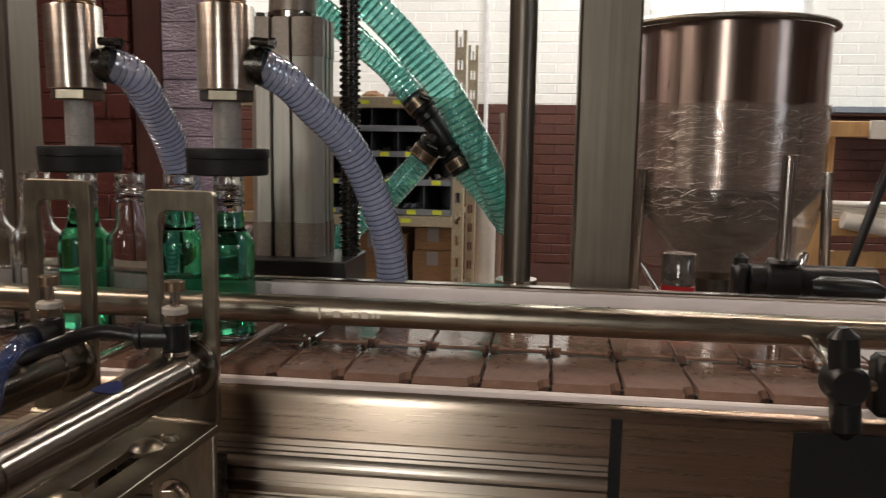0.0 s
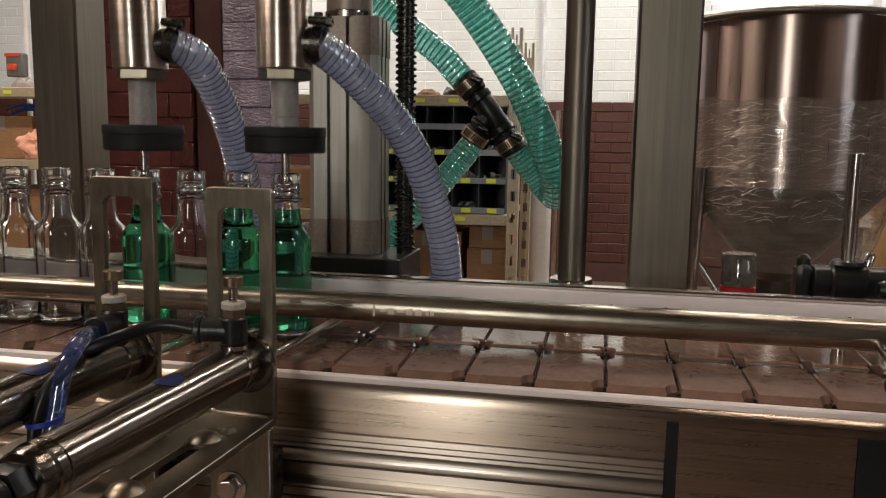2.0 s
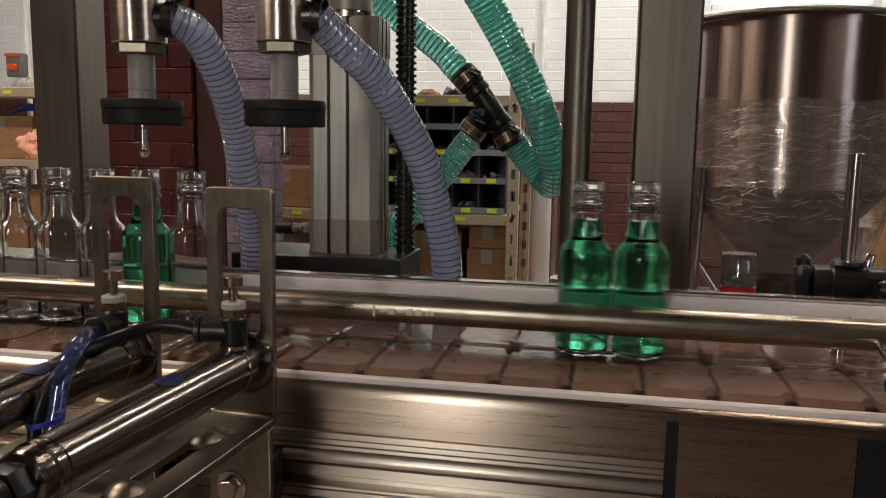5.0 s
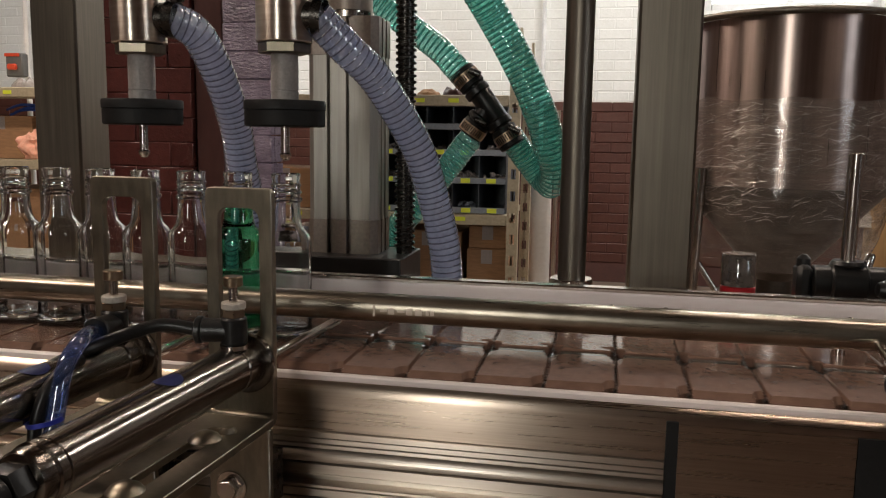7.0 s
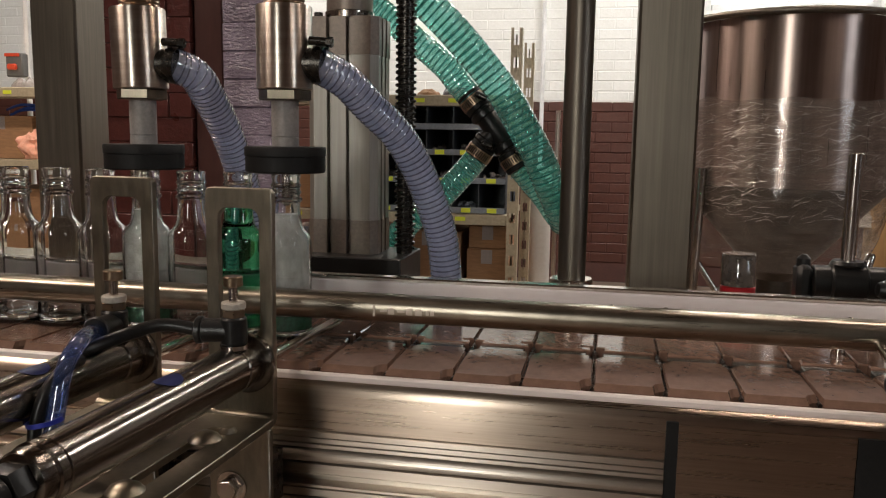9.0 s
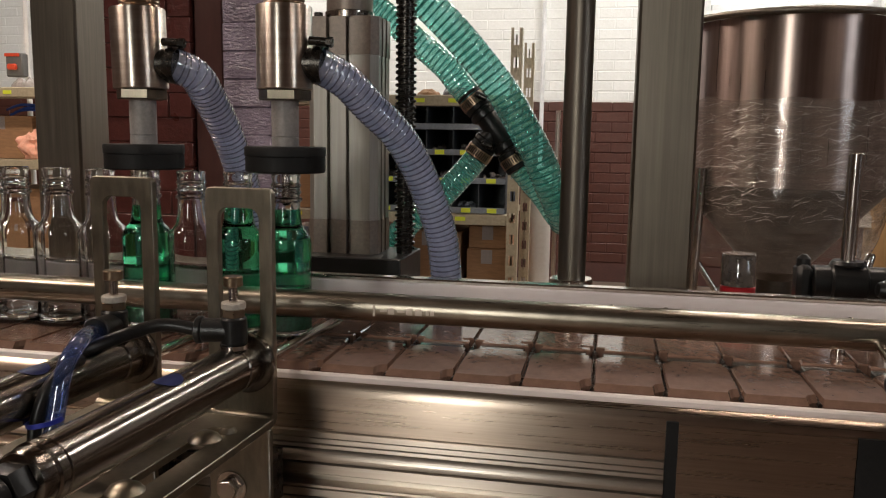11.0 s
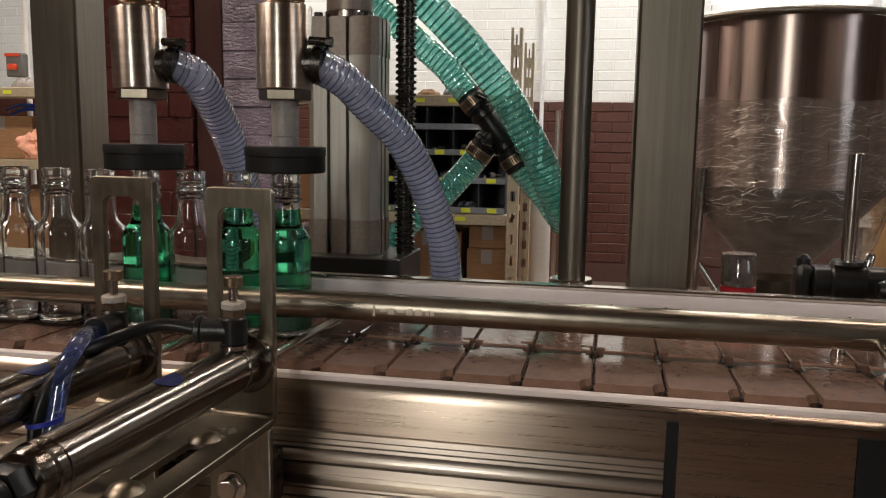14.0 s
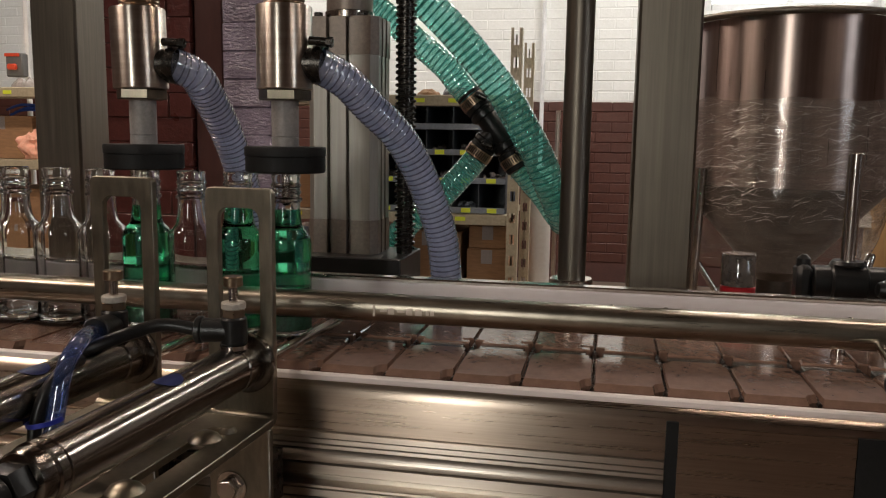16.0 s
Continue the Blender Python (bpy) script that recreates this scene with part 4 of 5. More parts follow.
    # the stop rod slides through the bracket and across the belt
    s = part("stop_rod", rod((x - 0.0005, -0.159, B + 0.0105), (x - 0.0005, 0.022, B + 0.0105), 0.0042, 20, bevel=0.001), STEEL, g)
    # the stops stand slightly askew
    g.rotation_euler.z = radians(-3.7)
    o = base(g)
    return g, s, tuple(o + pose(0, 0, 0, 0, 0, -3.7) @ (Vector((fx + 0.0265 * way[0], fy + 0.0265 * way[1], fz + 0.0115)) - o))


g2, rod2, port2 = bottle_stop(-0.0622, (-0.98, -0.2), -0.0025)
g1, rod1, port1 = bottle_stop(-0.1540, (0.15, -0.99), 0.0030)
IN, OUTP = pose(0, 0, 0), pose(0, -0.105, 0)
KEYED.append((rod2, [(0, IN), (3.4, IN), (3.52, OUTP), (5.2, OUTP), (5.32, IN), (16, IN)]))
KEYED.append((rod1, [(0, IN), (5.65, IN), (5.77, OUTP), (6.7, OUTP), (6.82, IN), (16, IN)]))


def air_tube(name, label, pts, r, mat):
    t = thing(name, label, "air tube", pts[0])
    part("tube", tube(pts, r, 48), mat, t)
    return t


def up(pts):
    return [(x, y, z + B) for x, y, z in pts]


air_tube("air_tube", "black pneumatic tube from an air cylinder fitting",
         [port2] + up([(-0.105, -0.196, 0.0515), (-0.122, -0.205, 0.0475), (-0.1436, -0.225, 0.0395), (-0.1554, -0.25, 0.0325), (-0.1630, -0.28, 0.0261), (-0.1690, -0.31, 0.0178), (-0.178, -0.35, -0.005), (-0.19, -0.40, -0.1)]), 0.0046, BLACK)
air_tube("air_tube", "blue clear pneumatic tube bending down to a cable tie",
         [port1] + up([(-0.1350, -0.238, 0.0530), (-0.1280, -0.255, 0.0540), (-0.1272, -0.27, 0.0455), (-0.1261, -0.28, 0.0323), (-0.1269, -0.285, 0.0144), (-0.1284, -0.29, -0.0035), (-0.1294, -0.295, -0.0253), (-0.130, -0.30, -0.12)]), 0.0054, TUBEB)
air_tube("air_tube", "black pneumatic tube tied beside a blue one",
         up([(-0.131, -0.2545, 0.0400), (-0.1285, -0.272, 0.0400), (-0.1330, -0.284, 0.0281), (-0.1358, -0.29, 0.0119), (-0.1352, -0.295, -0.0057), (-0.136, -0.30, -0.12)]), 0.0042, BLACK)
zt = thing("cable_tie", "blue cable tie round two air tubes", "cable tie", (-0.1315, -0.289, B + 0.0115))
part("band", lathe([(0.0098, -0.0014), (0.0108, -0.0014), (0.0108, 0.0014), (0.0098, 0.0014)], (-0.1315, -0.289, B + 0.0115), (-0.18, 0, 1), 24, close=True), BLUE, zt)
part("tail", box(-0.1500, -0.2905, B + 0.0085, -0.1420, -0.2875, B + 0.0098), BLUE, zt)

# ---- clamp, cap and knob beside the conveyor ----


def rod_clamp():
    y = 0.10
    t = thing("rod_clamp", "black plastic rod clamp with a wing knob and upright steel pin", "clamp", (0.43, y, B + 0.01))
    part("pin", rod((0.4155, y, B + 0.048), (0.4155, y, B + 0.1755), 0.0066, 28, bevel=0.0012), STEEL, t, "upright polished steel pin")
    part("clamp_body", rod((0.385, y, B + 0.056), (0.50, y, B + 0.056), 0.0155, 28, rod((0.400, y, B + 0.056), (0.432, y, B + 0.056), 0.0185, 28, bevel=0.002), bevel=0.001), BLACK, t)
    part("pin_collar", lathe([(0.0068, 0), (0.0145, 0), (0.0155, 0.002), (0.0135, 0.005), (0.0068, 0.005)], (0.4155, y, B + 0.0715), seg=28, close=True), BLACK, t)
    kb = box(0.3705, y - 0.012, B + 0.036, 0.384, y + 0.012, B + 0.072, 0.004)
    rod((0.3775, y, B + 0.066), (0.3775, y, B + 0.081), 0.0064, 16, kb, bevel=0.004)
    part("wing_knob", kb, BLACK, t)
    part("set_screw", lathe([(0, 0), (0.0045, 0), (0.0045, 0.012), (0.003, 0.014), (0, 0.014)], (0.4335, y + 0.004, B + 0.070), (0.2, 0, 1), 14), STEEL, t)
    lever = lathe([(0, -0.034), (0.006, -0.033), (0.0105, -0.024), (0.0115, 0.0), (0.0105, 0.024), (0.006, 0.033), (0, 0.034)], (0.468, y - 0.022, B + 0.0530), (1, 0.1, -0.06), 20)
    part("lever", lever, BLACK, t, "black oval clamp lever")
    part("lever_pivot", rod((0.458, y - 0.012, B + 0.056), (0.458, y - 0.002, B + 0.056), 0.006, 14), WHITEP, t)
    part("support", rod((0.452, y + 0.018, B + 0.0102), (0.452, y + 0.018, B + 0.05), 0.008, 18), STEEL, t)


rod_clamp()


def sensor_cap():
    x, y = 0.336, 0.2
    t = thing("indicator_cap", "smoked clear cap with a silver top on a red ring", "indicator", (x, y, B + 0.0102))
    part("ring", lathe([(0, B + 0.0104), (0.018, B + 0.0104), (0.018, B + 0.0305), (0.0165, B + 0.032), (0, B + 0.032)], (x, y, 0), seg=32), RED, t, "red base ring")
    part("cap", lathe([(0.0183, B + 0.0322), (0.0178, B + 0.0645), (0.0165, B + 0.0662), (0.0150, B + 0.0655), (0.0155, B + 0.0322)], (x, y, 0), seg=12, close=True), CAPC, t)
    part("lid", lathe([(0, B + 0.0668), (0.0164, B + 0.0664), (0.0172, B + 0.0655), (0, B + 0.0656)], (x, y, 0), seg=32), STEEL, t)


sensor_cap()


def wing_knob():
    x, y, z = 0.4005, -0.12, B + 0.020
    t = thing("clamp_knob", "black plastic wing knob on a rail clamp", "knob", (x, y, z))
    bm = lathe([(0, -0.012), (0.012, -0.012), (0.015, -0.008), (0.015, 0.010), (0.012, 0.013), (0, 0.013)], (x + 0.002, y, z), (0, 1, 0), 24)
    for s in (-1, 1):
        rod((x + 0.002, y, z), (x + 0.002 + 0.004 * s * -1, y, z + 0.040 * s), 0.0105, 18, bm, bevel=0.007)
    part("knob", bm, BLACK, t)
    part("clamp_block", box(x + 0.020, y - 0.008, z - 0.022, x + 0.075, y + 0.012, z + 0.022, 0.004), BLACK, t)
    part("stud", rod((x + 0.003, y + 0.01, z), (x + 0.003, -0.0445, z + 0.012), 0.004, 12, rod((x + 0.01, y, z), (x + 0.03, y, z), 0.006, 12)), STEEL, t)


wing_knob()

# ---- hopper ----


def hopper():
    x, y = 0.4905, 0.80
    t = thing("hopper", "polished stainless cone-bottom hopper wrapped in clear film", "hopper", (x, y, 0))
    R_ = 0.168
    part("cone", lathe([(R_ + 0.0005, B + 0.1115), (R_ - 0.006, B + 0.098), (0.03, B - 0.055), (0.03, B - 0.12), (0.027, B - 0.12), (0.027, B - 0.053), (R_ - 0.009, B + 0.10), (R_ - 0.003, B + 0.1115)], (x, y, 0), seg=72, close=True), CONE, t, "steel cone outlet, coloured dark as in shade")
    part("shell", lathe([(R_, B + 0.375), (R_, B + 0.112), (R_ - 0.003, B + 0.112), (R_ - 0.003, B + 0.375)], (x, y, 0), seg=72, close=True), HOPSTEEL, t)
    part("rim", lathe([(R_ + 0.0065 + 0.0055 * math.cos(a), B + 0.3795 + 0.0055 * math.sin(a)) for a in (2 * math.pi * k / 10 for k in range(10))], (x, y, 0), seg=72, close=True), POST, t, "rolled steel rim")
    rnd = random.Random(4)
    for k, deg in enumerate((215, 335, 95)):
        a = radians(deg)
        p = Vector((x + (R_ + 0.008) * math.cos(a), y + (R_ + 0.008) * math.sin(a), B + 0.14))
        part("leg", rod(p, (p.x + 0.03 * math.cos(a), p.y + 0.03 * math.sin(a), 0), 0.009, 14), STEEL, t)
    part("brace", rod((x - 0.16, y - 0.10, B + 0.01), (x - 0.08, y - 0.10, B - 0.11), 0.005, 12), STEEL, t)
    # crumpled clear film round the shell
    bm = bmesh.new()
    seg, rows = 140, 46
    rings = []
    for j in range(rows + 1):
        z = B + 0.250 - 0.275 * j / rows
        low = max(0.0, B + 0.098 - z)
        rr = R_ + 0.0022 - 0.10 * low - 1.6 * low * low
        ring = []
        for i in range(seg):
            a = 2 * math.pi * i / seg
            v = Vector((math.cos(a) * 2.1, math.sin(a) * 2.1, z * 34 + 2.5 * math.sin(3 * a)))
            n = noise.noise(v) * 0.5 + noise.noise(v * 2.3) * 0.35
            e = 0.0015 + 0.0026 * abs(n)
            zz = z + (0.012 * noise.noise(Vector((math.cos(a) * 3, math.sin(a) * 3, 7.0))) if j == 0 else 0)
            ring.append(bm.verts.new((x + (rr + e) * math.cos(a), y + (rr + e) * math.sin(a), zz)))
        rings.append(ring)
    for a, b in zip(rings, rings[1:]):
        for i in range(seg):
            bm.faces.new((a[i], a[(i + 1) % seg], b[(i + 1) % seg], b[i]))
    w = part("film_wrap", bm, WRAP, t, "crumpled clear stretch film")
    # glints on the film's folds, modelled as hair-thin pale strands
    cr = bmesh.new()
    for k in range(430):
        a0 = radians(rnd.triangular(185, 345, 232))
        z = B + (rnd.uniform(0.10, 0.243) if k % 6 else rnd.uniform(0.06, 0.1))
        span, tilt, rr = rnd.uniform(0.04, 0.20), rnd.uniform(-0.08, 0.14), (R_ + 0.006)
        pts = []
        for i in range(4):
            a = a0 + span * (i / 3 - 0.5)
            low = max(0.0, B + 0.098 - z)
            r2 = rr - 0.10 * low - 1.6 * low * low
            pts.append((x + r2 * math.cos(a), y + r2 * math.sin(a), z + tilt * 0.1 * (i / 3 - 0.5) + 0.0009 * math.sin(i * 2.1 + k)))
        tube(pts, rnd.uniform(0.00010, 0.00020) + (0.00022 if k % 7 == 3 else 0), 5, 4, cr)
    tagged(part("crease_glints", cr, WRAP_GLINT, t, "pale strands drawn as glints on the film's folds"), kind="stuff")


# darker than the shell's steel: shade under the hopper is in this colour
CONE = surface("shaded_cone_steel", (0.12, 0.105, 0.09), 0.36, 1, 120, 6, 0.12, 0.015)
# pale colour that paints the glints on the stretch film
WRAP_GLINT = surface("film_glint", (0.84, 0.77, 0.71), 0.28, 0.45, 100, 10, 0.1, 0.0)
hopper()

# ---- filling: liquid and spray pass from each head into the bottle below ----


def filling(x):
    t = thing("bottle_filling", "green liquid and pale spray filling a bottle", "liquid", (x, 0, B))
    store = 0.232                          # inside the steel valve body

    def piece(name, z0, z1, mat, down_at, back_at=None, label=""):
        o = part(name, lathe([(r, z) for r, z in liquid_profile(z0, z1, 0.0005 if mat is MIST else -0.0003)], (x, 0, B), seg=36), mat, t, label)
        rows = [(tt, pose(0, 0, store - z0 * 0.6 + u * LIFT)) for tt, u in DOWN_UP[:-1]]
        rows += [(down_at - 0.12, pose(0, 0, store - z0 * 0.6)), (down_at, IN)]
        if back_at:
            rows += [(back_at - 0.12, IN), (back_at, pose(0, 0, store - z0 * 0.6))]
        KEYED.append((o, rows + [(16.0, rows[-1][1])]))
    piece("spray", 0.0202, 0.055, MIST, 7.85, 9.62, "pale spray mist")
    piece("spray", 0.0552, 0.112, MIST, 7.95, 10.2, "pale spray mist")
    piece("liquid", 0.0062, 0.0200, FOAM, 8.95, None, "frothy green liquid")
    piece("liquid", 0.0202, 0.0420, LIQUID, 9.5)
    piece("liquid", 0.0421, 0.0640, LIQUID, 9.9)
    piece("liquid", 0.0641, 0.0900, LIQUID, 10.35)
    piece("liquid", 0.0901, FULL, LIQUID, 10.85)


for hx in HEADS:
    filling(hx)

# ---- background: brick piers, shelving, clutter ----


def pier(name, x0, x1, y0, y1, mat, label, joint, course=0.068, long=0.21):
    t = thing(name, label, "pillar", ((x0 + x1) / 2, y0, 0), kind="structure")
    part("core", box(x0 + 0.012, y0 + 0.012, 0, x1 - 0.012, max(y1 - 0.012, y0 + 0.02), ZC), joint, t, smooth=False)
    rnd = random.Random(len(name) * 7 + int(100 * abs(x0)))
    n = int(ZC / course)
    rest = bmesh.new()
    w = x1 - x0
    for j in range(n):
        z = j * course + 0.005
        x = x0
        first = True
        while x < x1 - 0.012:
            ln = min(x1 - x, (long if j % 2 else long / 2) if first else long)
            first = False
            if x1 - (x + ln) < 0.04:
                ln = x1 - x
            b = box(x + 0.002, y0 + 0.009 - rnd.uniform(0, 0.004), z, x + ln - 0.002, y0 + 0.09, z + course - 0.002, 0.002, seg=1)
            if B - 0.3 < z < B + 0.75:
                part("brick", b, mat, t)
            else:
                merge(rest, b)
            x += ln
        # the return face towards +x
        merge(rest, box(x1 - 0.02, min(y0 + 0.094, y1 - 0.012), z, x1 + rnd.uniform(-0.003, 0.003), y1, z + course - 0.002, 0.002, seg=1))
    tagged(part("brickwork", rest, mat, t), kind="stuff")


pier("brick_pier", -1.215, -0.935, 1.40, 1.75, PIERRED, "dark red painted brick pier", PIERRED)
tp = thing("timber_post", "dark brown painted timber post against a brick pier", "post", (-0.89, 1.42, 0), kind="structure")
part("post", box(-0.933, 1.42, 0, -0.845, 1.70, ZC, 0.006), DARKWOOD, tp)
pier("brick_pier", -0.843, -0.703, 1.40, 1.44, PIERGREY, "glossy violet-grey painted brick pier", PIERGREY, course=0.075)
# conduit in the corner of the pier
cd = thing("conduit", "thin dark conduit beside a brick pier", "conduit", (-1.23, 1.41, 0), kind="structure")
part("pipe", rod((-1.232, 1.39, 0), (-1.232, 1.39, ZC), 0.012, 12), DARKWOOD, cd)


def perforated_post(x, y, z1, t, w=0.038):
    """An angle post with keyhole slots."""
    bm = None
    z, step = 0.05, 0.075
    bm = box(x, y, 0, x + 0.010, y + 0.002, z1)
    box(x + w - 0.010, y, 0, x + w, y + 0.002, z1, bm=bm)
    box(x + w - 0.002, y + 0.002, 0, x + w, y + 0.036, z1, bm=bm)
    while z < z1 - 0.03:
        box(x + 0.010, y, z, x + w - 0.010, y + 0.002, z + step - 0.034, bm=bm)
        for s in (0, 1):
            box(x + 0.0165 + 0.0, y + 0.0002, z + step - 0.034, x + 0.0215, y + 0.0018, z + step, bm=bm)
        z += step
    part("post", bm, BEIGE, t, "slotted beige upright", smooth=False)


def shelving(x0, x1, y0, y1, z1, levels, label):
    t = thing("shelving_unit", label, "shelving", ((x0 + x1) / 2, (y0 + y1) / 2, 0), "shelving units")
    perforated_post(x1 - 0.038, y0, z1, t)
    perforated_post(x0, y0, z1, t)
    perforated_post(x1 - 0.038, y1, z1, t)
    perforated_post(x0, y1, z1, t)
    for z in levels:
        part("beam", box(x0 + 0.04, y0 - 0.004, z - 0.038, x1 - 0.040, y0 + 0.028, z, 0.003), BEIGE, t)
        part("shelf_board", box(x0 + 0.04, y0 + 0.03, z - 0.024, x1 - 0.040, y1 + 0.03, z - 0.002, 0.002), BEIGE, t)
    return t


SY = 2.1
shelving(-1.30, -0.100, SY, SY + 0.45, B + 0.548, (B + 0.325, B - 0.083, B - 0.46), "beige slotted steel shelving holding parts bins")
shelving(-2.70, -1.50, SY, SY + 0.45, B + 0.548, (B + 0.345, B + 0.070, B - 0.42), "beige slotted steel shelving stacked with boxes")


def tag(x, y, z, w=0.033, h=0.016):
    t = thing("shelf_label", "small fluorescent yellow shelf label", "label", (x, y, z), "shelf labels")
    part("card", box(x - w / 2, y - 0.002, z - h / 2, x + w / 2, y, z + h / 2), TAG, t, smooth=False)


def bin_cabinet():
    x0, x1, y0, y1 = -0.80, -0.146, SY + 0.01, SY + 0.40
    zs = [B - 0.081, B + 0.022, B + 0.119, B + 0.207, B + 0.2855]
    t = thing("bin_cabinet", "dark grey steel pigeonhole cabinet with small parts", "cabinet", ((x0 + x1) / 2, (y0 + y1) / 2, zs[0]))
    part("back", box(x0, y1 - 0.004, zs[0], x1, y1, zs[-1]), BINM, t, smooth=False)
    for z in zs:
        part("shelf", box(x0, y0, z, x1, y1 - 0.004, z + 0.002), BINM, t, smooth=False)
    for z in zs[:-1]:
        part("lip", box(x0, y0 - 0.003, z + 0.0, x1, y0, z + 0.021, 0.001), BINEDGE, t, "grey shelf lip")
    n = 7
    for j, (z0, z1) in enumerate(zip(zs, zs[1:])):
        for i in range(n + 1):
            x = x0 + (x1 - x0) * i / n
            part("divider", box(x - 0.001, y0 + 0.001, z0 + 0.0021, x + 0.001, y1 - 0.005, z1 - 0.0005), BINM, t, smooth=False)
    rnd = random.Random(3)
    for j, z in enumerate(zs[:3]):
        for i in range(n):
            x = x0 + (x1 - x0) * (i + 0.5) / n
            if rnd.random() < 0.72:
                tag(x + rnd.uniform(-0.006, 0.006), y0 - 0.0045, z + 0.0105)
            if rnd.random() < 0.75:
                small_parts(x, SY + 0.09, z + 0.003, rnd)


def small_parts(x, y, z, rnd):
    t = thing("small_parts", "loose small metal and clear plastic parts in a bin", "parts", (x, y, z), "bin contents")
    bm = bmesh.new()
    for k in range(rnd.randint(7, 14)):
        p = Vector((x + rnd.uniform(-0.035, 0.035), y + rnd.uniform(-0.05, 0.05), z + 0.008 + rnd.uniform(0, 0.022)))
        d = Vector((rnd.uniform(-1, 1), rnd.uniform(-1, 1), rnd.uniform(-0.6, 0.6))).normalized() * rnd.uniform(0.006, 0.016)
        rod(p - d, p + d, rnd.uniform(0.004, 0.008), 7, bm, bevel=0.001)
    tagged(part("pieces", bm, rnd.choice((BRUSHED, GREYP, BINEDGE)), t), kind="stuff")


bin_cabinet()
for tx in (-0.62, -0.51, -0.45, -0.33, -0.24):
    tag(tx, SY - 0.0045, B + 0.306, 0.036, 0.014)
tag(-0.30, SY - 0.0045, B - 0.100, 0.036, 0.014)
tag(-0.90, SY - 0.0045, B - 0.098, 0.036, 0.014)
tag(-2.07, SY - 0.0045, B + 0.326, 0.036, 0.014)


def carton(x0, x1, y0, y1, z0, z1, label="brown cardboard carton on a shelf"):
    t = thing("carton", label, "box", ((x0 + x1) / 2, (y0 + y1) / 2, z0), "cartons")
    part("body", box(x0, y0, z0, x1, y1, z1, 0.003), CARD, t)
    part("tape", box((x0 + x1) / 2 - 0.02, y0 - 0.0008, z1 - 0.05, (x0 + x1) / 2 + 0.02, y0 - 0.0002, z1), GREYP, t, smooth=False)
    part("flap", box(x0 + 0.004, y0 + 0.004, z1 + 0.0004, x1 - 0.004, (y0 + y1) / 2 - 0.001, z1 + 0.003), CARD, t, smooth=False)


carton(-1.10, -0.82, SY + 0.03, SY + 0.36, B - 0.0825, B + 0.060, "pale tan carton on a shelf")
carton(-0.285, -0.142, SY + 0.06, SY + 0.38, B - 0.4595, B - 0.215)
carton(-0.280, -0.145, SY + 0.07, SY + 0.36, B - 0.2115, B - 0.130)
carton(-0.56, -0.31, SY + 0.08, SY + 0.38, B - 0.4595, B - 0.16)
carton(-0.86, -0.60, SY + 0.04, SY + 0.38, B - 0.4595, B - 0.24)
carton(-1.05, -0.895, SY + 0.10, SY + 0.38, B - 0.4595, B - 0.18)
carton(-2.30, -2.02, SY + 0.06, SY + 0.36, B + 0.0705, B + 0.235, "open brown carton on a shelf")
carton(-2.05, -1.90, SY + 0.18, SY + 0.38, B + 0.0705, B + 0.16)
carton(-2.25, -1.98, SY + 0.05, SY + 0.36, B - 0.4195, B - 0.05)
carton(-1.95, -1.66, SY + 0.05, SY + 0.36, B - 0.4195, B - 0.12)


def heap(name, label, category, x, y, z, w, d, h, mat, seed, squash=1.0):
    """A crumpled heap: folds thrown up by noise over a flat foot."""
    t = thing(name, label, category, (x, y, z))
    bm = bmesh.new()
    n = 34
    rows = []
    for i in range(n + 1):
        row = []
        for j in range(n + 1):
            u, v = i / n * 2 - 1, j / n * 2 - 1
            env = max(0.0, 1 - (abs(u) ** 2.6 + abs(v) ** 2.6))
            f = 0.72 + 0.35 * noise.noise(Vector((u * 2.3 + seed, v * 2.3, 0))) + 0.16 * noise.noise(Vector((u * 6 + seed, v * 6, 3)))
            row.append(bm.verts.new((x + u * w / 2, y + v * d / 2, z + max(0.0, h * env ** 0.3 * f))))
        rows.append(row)
    for a, b in zip(rows, rows[1:]):
        for j in range(n):
            bm.faces.new((a[j], a[j + 1], b[j + 1], b[j]))
    part("folds", bm, mat, t)


def rag(x, y, z):
    """A crumpled cloth: a soft lump with sharp folds."""
    t = thing("rag", "crumpled peach-coloured cloth on a shelf", "cloth", (x, y, z))
    bm = bmesh.new()
    bmesh.ops.create_icosphere(bm, subdivisions=5, radius=1)
    for v in bm.verts:
        p = v.co.copy()
        f = 1 + 0.22 * noise.noise(p * 1.6) - 0.28 * abs(noise.noise(p * 2.2 + Vector((3, 1, 7)))) - 0.12 * abs(noise.noise(p * 5.0))
        v.co = Vector((x + p.x * f * 0.085, y + p.y * f * 0.075, z + 0.048 + max(-0.048, p.z * f * 0.072)))
    part("folds", bm, CLOTH, t)


rag(-2.02, SY + 0.10, B + 0.0705)
heap("scrap_heap", "brown scraps piled on a shelf", "scrap", -0.35, SY + 0.15, B + 0.3255, 0.09, 0.12, 0.04, DARKWOOD, 5.0)
heap("scrap_heap", "tan scraps piled on a shelf", "scrap", -0.45, SY + 0.15, B + 0.3255, 0.08, 0.12, 0.028, CARD, 9.0)
heap("scrap_heap", "grey scraps piled on a shelf", "scrap", -2.10, SY + 0.15, B + 0.3455, 0.10, 0.12, 0.05, GREYP, 11.0)
for k, (dz, dx) in enumerate(((0.0, 0), (0.010, 0.02), (0.020, -0.015))):
    air_tube("cable", "blue cable coiled on a carton", up([(-2.16 + dx, SY + 0.12, 0.243 + dz), (-2.08 + dx, SY + 0.10, 0.262 + dz), (-2.0 + dx, SY + 0.12, 0.258 + dz), (-1.93 + dx, SY + 0.16, 0.240 + dz)]), 0.005, BLUECABLE)


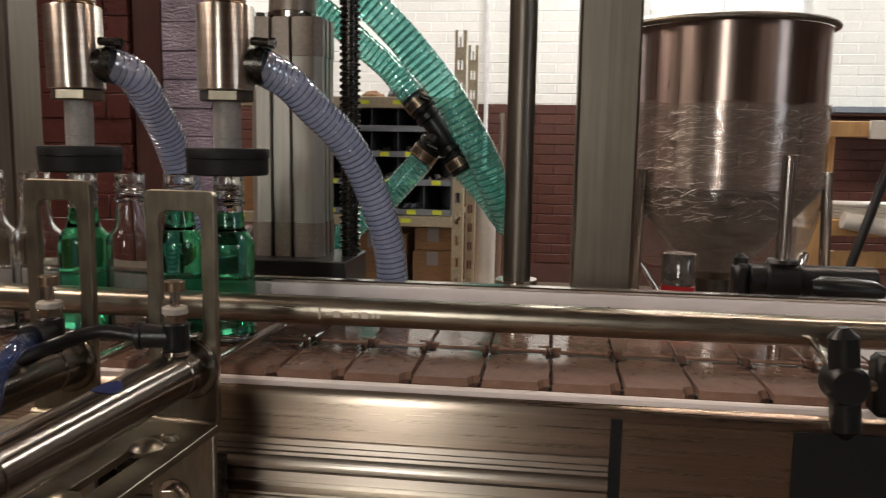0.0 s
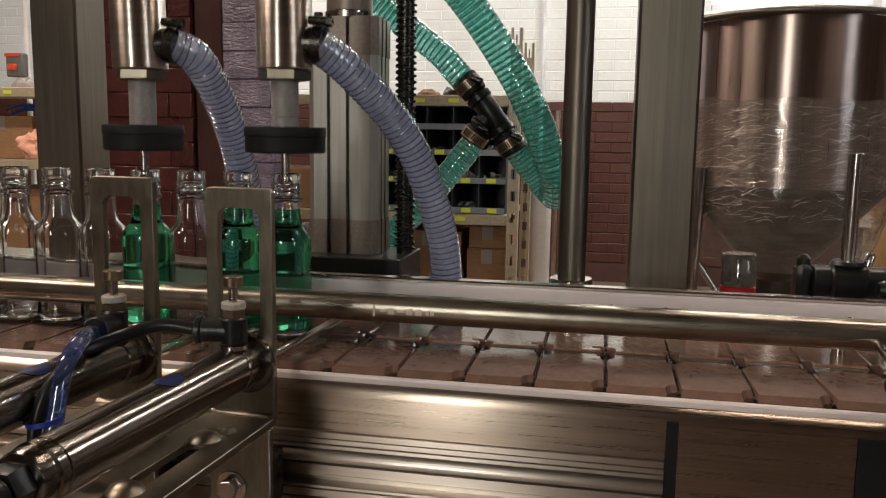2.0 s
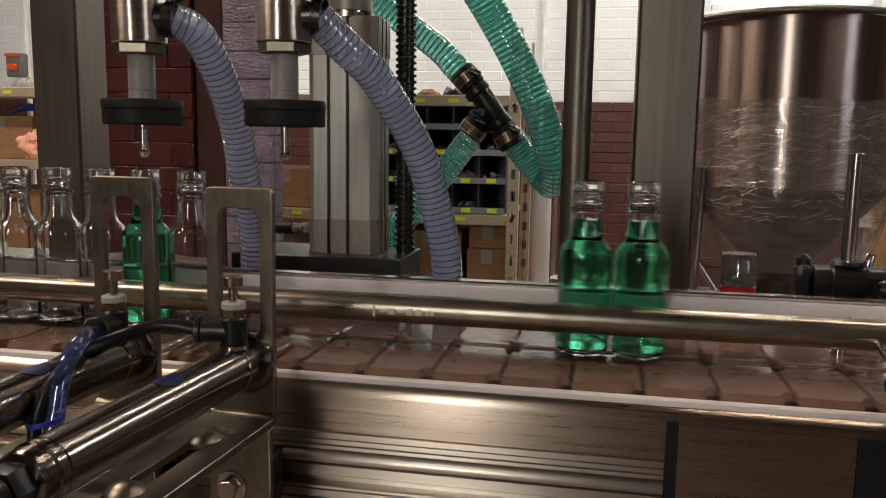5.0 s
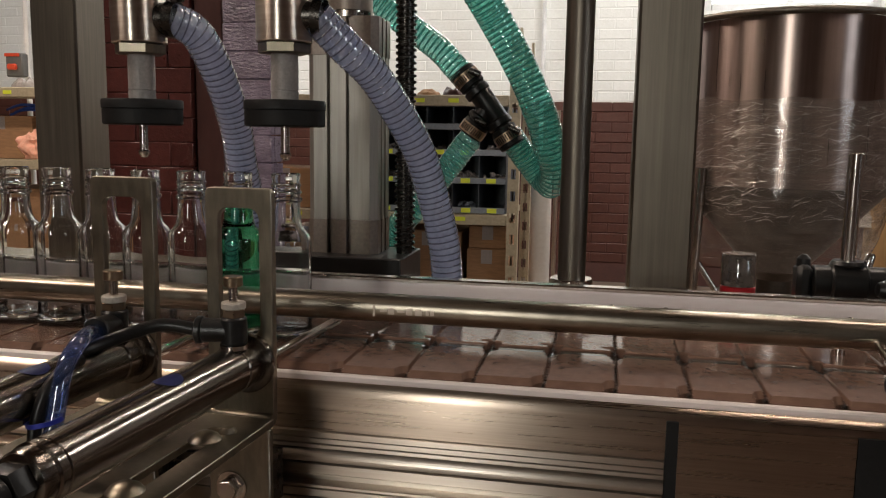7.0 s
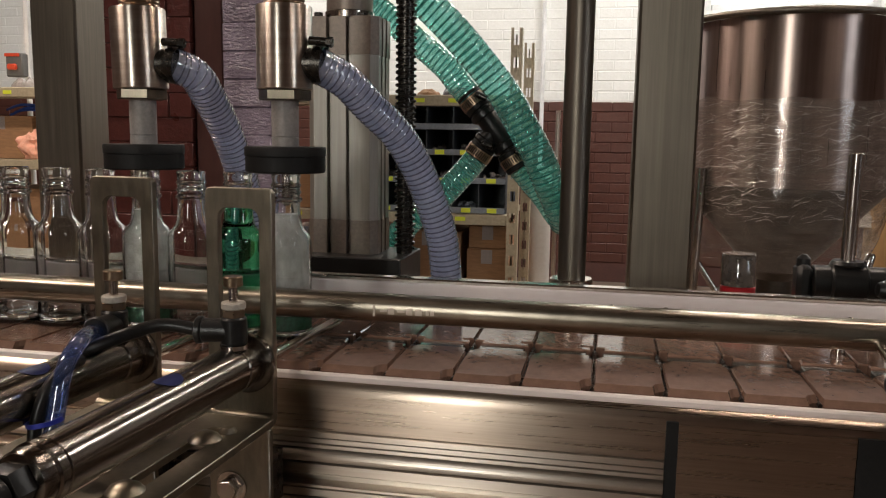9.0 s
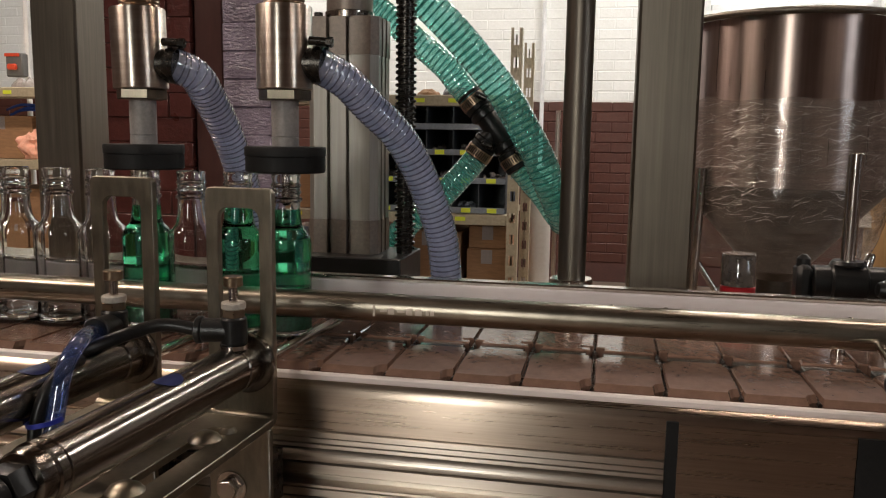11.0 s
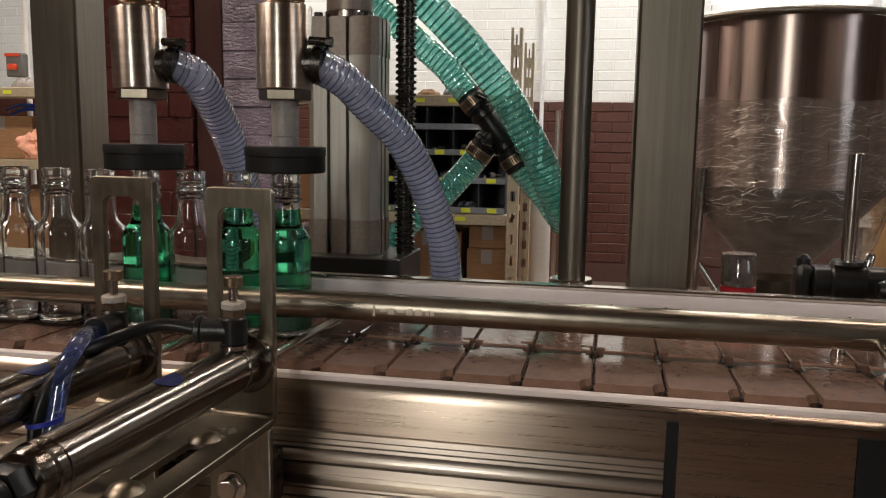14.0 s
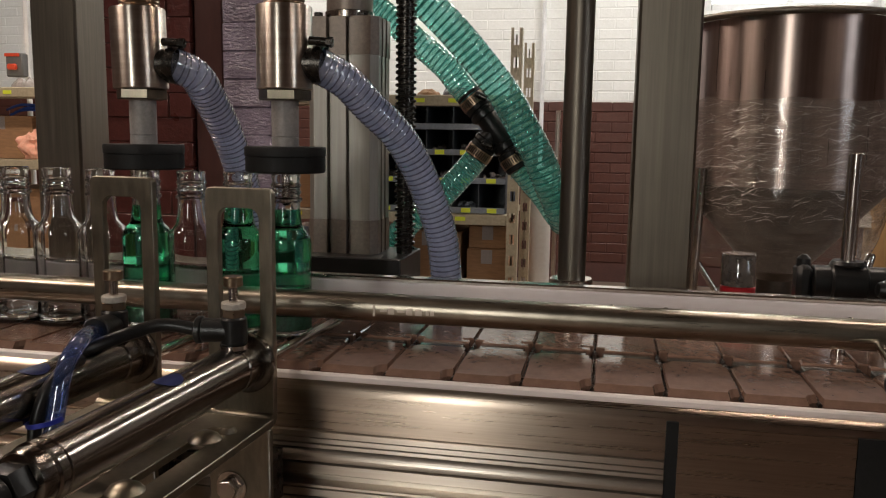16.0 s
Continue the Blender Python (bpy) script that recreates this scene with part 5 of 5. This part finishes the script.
def switch_box():
    x, y, z = -2.41, 2.6, B + 0.470
    t = thing("switch_box", "dark grey isolator switch with a red handle on conduit", "switch", (x, y, z))
    part("case", box(x - 0.045, y - 0.03, z - 0.052, x + 0.042, y + 0.03, z + 0.052, 0.006), SWITCH, t)
    part("cap_strip", box(x - 0.045, y - 0.034, z + 0.036, x + 0.030, y - 0.0305, z + 0.050, 0.001), ORANGE, t)
    part("handle", box(x - 0.028, y - 0.048, z - 0.022, x + 0.020, y - 0.0305, z + 0.004, 0.006), ORANGE, t, "red rotary handle")
    part("conduit", rod((x + 0.034, y + 0.015, 0), (x + 0.034, y + 0.015, ZC), 0.012, 14), WINFRAME, t)


switch_box()


def upright_pipe(x, y, r, z0, z1, mat, name, label):
    t = thing(name, label, "pipe", (x, y, z0))
    part("pipe", rod((x, y, z0), (x, y, z1), r, 28), mat, t)
    if r > 0.02:
        part("coupling", lathe([(r + 0.0005, 0), (r + 0.006, 0), (r + 0.006, 0.08), (r + 0.0005, 0.08)], (x, y, 0.25), seg=28, close=True), mat, t)


upright_pipe(-0.040, 2.35, 0.038, 0, B + 0.08, PVC, "pvc_pipe", "white plastic pipe standing upright")
upright_pipe(-0.255, 4.96, 0.014, B - 0.2, ZC, WINFRAME, "conduit", "thin painted conduit on the white wall")
upright_pipe(-0.02, 2.9, 0.010, 0, B + 0.30, BRUSHED, "steel_rod", "thin steel rod standing upright")


def timber_rack():
    y = 2.0
    t = thing("timber_rack", "pine timber rack with shelves of paper", "rack", (1.2, y, 0))
    for x0, x1, yy in ((1.001, 1.054, y), (1.117, 1.167, y + 0.3), (1.75, 1.80, y), (1.75, 1.80, y + 0.3)):
        part("upright", box(x0, yy, 0, x1, yy + 0.09, B + 0.268, 0.003), PINE, t)
    for z in (B - 0.075, B + 0.235):
        part("rail", box(1.0545, y + 0.01, z - 0.025, 1.7495, y + 0.05, z + 0.025, 0.003), PINE, t)
        part("shelf_board", box(1.0, y + 0.0905, z + 0.006, 1.80, y + 0.2995, z + 0.025, 0.002), PINE, t)
    part("brace", box(1.0545, y + 0.012, B - 0.20, 1.7495, y + 0.048, B - 0.15, 0.003), PINE, t)
    for k in range(5):
        z = B - 0.0496 + k * 0.009
        s = thing("paper_stack", "stack of white paper sheets on a rack", "paper", (1.25, y + 0.2, z), "paper stacks")
        part("sheet", box(1.07 + 0.006 * (k % 3), y + 0.10, z, 1.40 - 0.01 * (k % 2), y + 0.295, z + 0.0075, 0.001), PAPER, s)
    sh = thing("paper_sheet", "white paper sheet hanging over a rack", "paper", (1.3, y - 0.002, B + 0.24))
    part("sheet", box(1.165, y - 0.012, B + 0.205, 1.60, y - 0.002, B + 0.262, 0.002), PAPER, sh)
    sh = thing("paper_sheet", "white paper sheet lying over a rack edge", "paper", (1.3, y - 0.03, B - 0.08))
    part("sheet", tube([(1.10, y - 0.03, B - 0.045), (1.2, y - 0.03, B - 0.062), (1.32, y - 0.03, B - 0.075), (1.6, y - 0.03, B - 0.085)], 0.028, 20, 10), PAPER, sh)
    bag = heap("plastic_bag", "crumpled white plastic bag on the hopper side of a rack", "bag", 0.985, y + 0.05, B - 0.075, 0.07, 0.08, 0.06, PAPER, 3.0)
    bar = thing("bar", "black bar leaning across a timber rack", "bar", (1.131, y - 0.08, B - 0.12))
    part("bar", rod((1.075, y - 0.10, B - 0.30), (1.27, y - 0.04, B + 0.30), 0.014, 16), BLACK, bar)


timber_rack()
ledge = thing("wall_ledge", "grey steel ledge along the brick wall", "ledge", (2.2, 4.9, B + 0.40), kind="structure")
part("ledge", box(1.95, 4.75, B + 0.385, 3.6, 4.98, B + 0.425, 0.004), BINEDGE, ledge)

# ---- brickwork of the wall ----


def brick_wall():
    course, ln = 0.0685, 0.215
    meshes = {}
    for mat in (WHITEBRICK, REDBRICK):
        meshes[mat.name] = mesh_of(box(-ln / 2 + 0.003, -0.012, 0, ln / 2 - 0.003, 0.012, course - 0.006, 0.003, seg=1), "brick", mat, False)
    rnd = random.Random(8)
    rest = {WHITEBRICK.name: [[], []], REDBRICK.name: [[], []]}
    for j in range(2, int(3.2 / course)):
        z = j * course
        mat = REDBRICK if z + course / 2 < PAINT_LINE else WHITEBRICK
        for i in range(-24, 17):
            x = i * ln + (ln / 2 if j % 2 else 0)
            if WIN[0] - ln / 2 < x < WIN[1] + ln / 2 and z + course > WIN[2] and z < WIN[3]:
                continue
            y = Y1 + (0.0312 if mat is WHITEBRICK else 0.0205) - rnd.uniform(0, 0.002)
            if -0.75 < x < 0.80 and 0.55 < z < 2.05:
                ob = new("brick", meshes[mat.name])
                ob.location = (x, y, z)
                ob.parent = wall_north
            else:
                me = meshes[mat.name]
                vs, fs = rest[mat.name]
                o = len(vs)
                vs += [(v.co.x + x, v.co.y + y, v.co.z + z) for v in me.vertices]
                fs += [[o + v for v in q.vertices] for q in me.polygons]
    for mat in (WHITEBRICK, REDBRICK):
        me = bpy.data.meshes.new("brickwork")
        me.from_pydata(rest[mat.name][0], [], rest[mat.name][1])
        me.materials.append(mat)
        ob = new("brickwork", me)
        ob.parent = wall_north
        tagged(ob, "painted brick courses", kind="stuff")


brick_wall()


# ---- movement ----
def motions():
    for ob, rows in KEYED:
        walk(ob, rows)


motions()
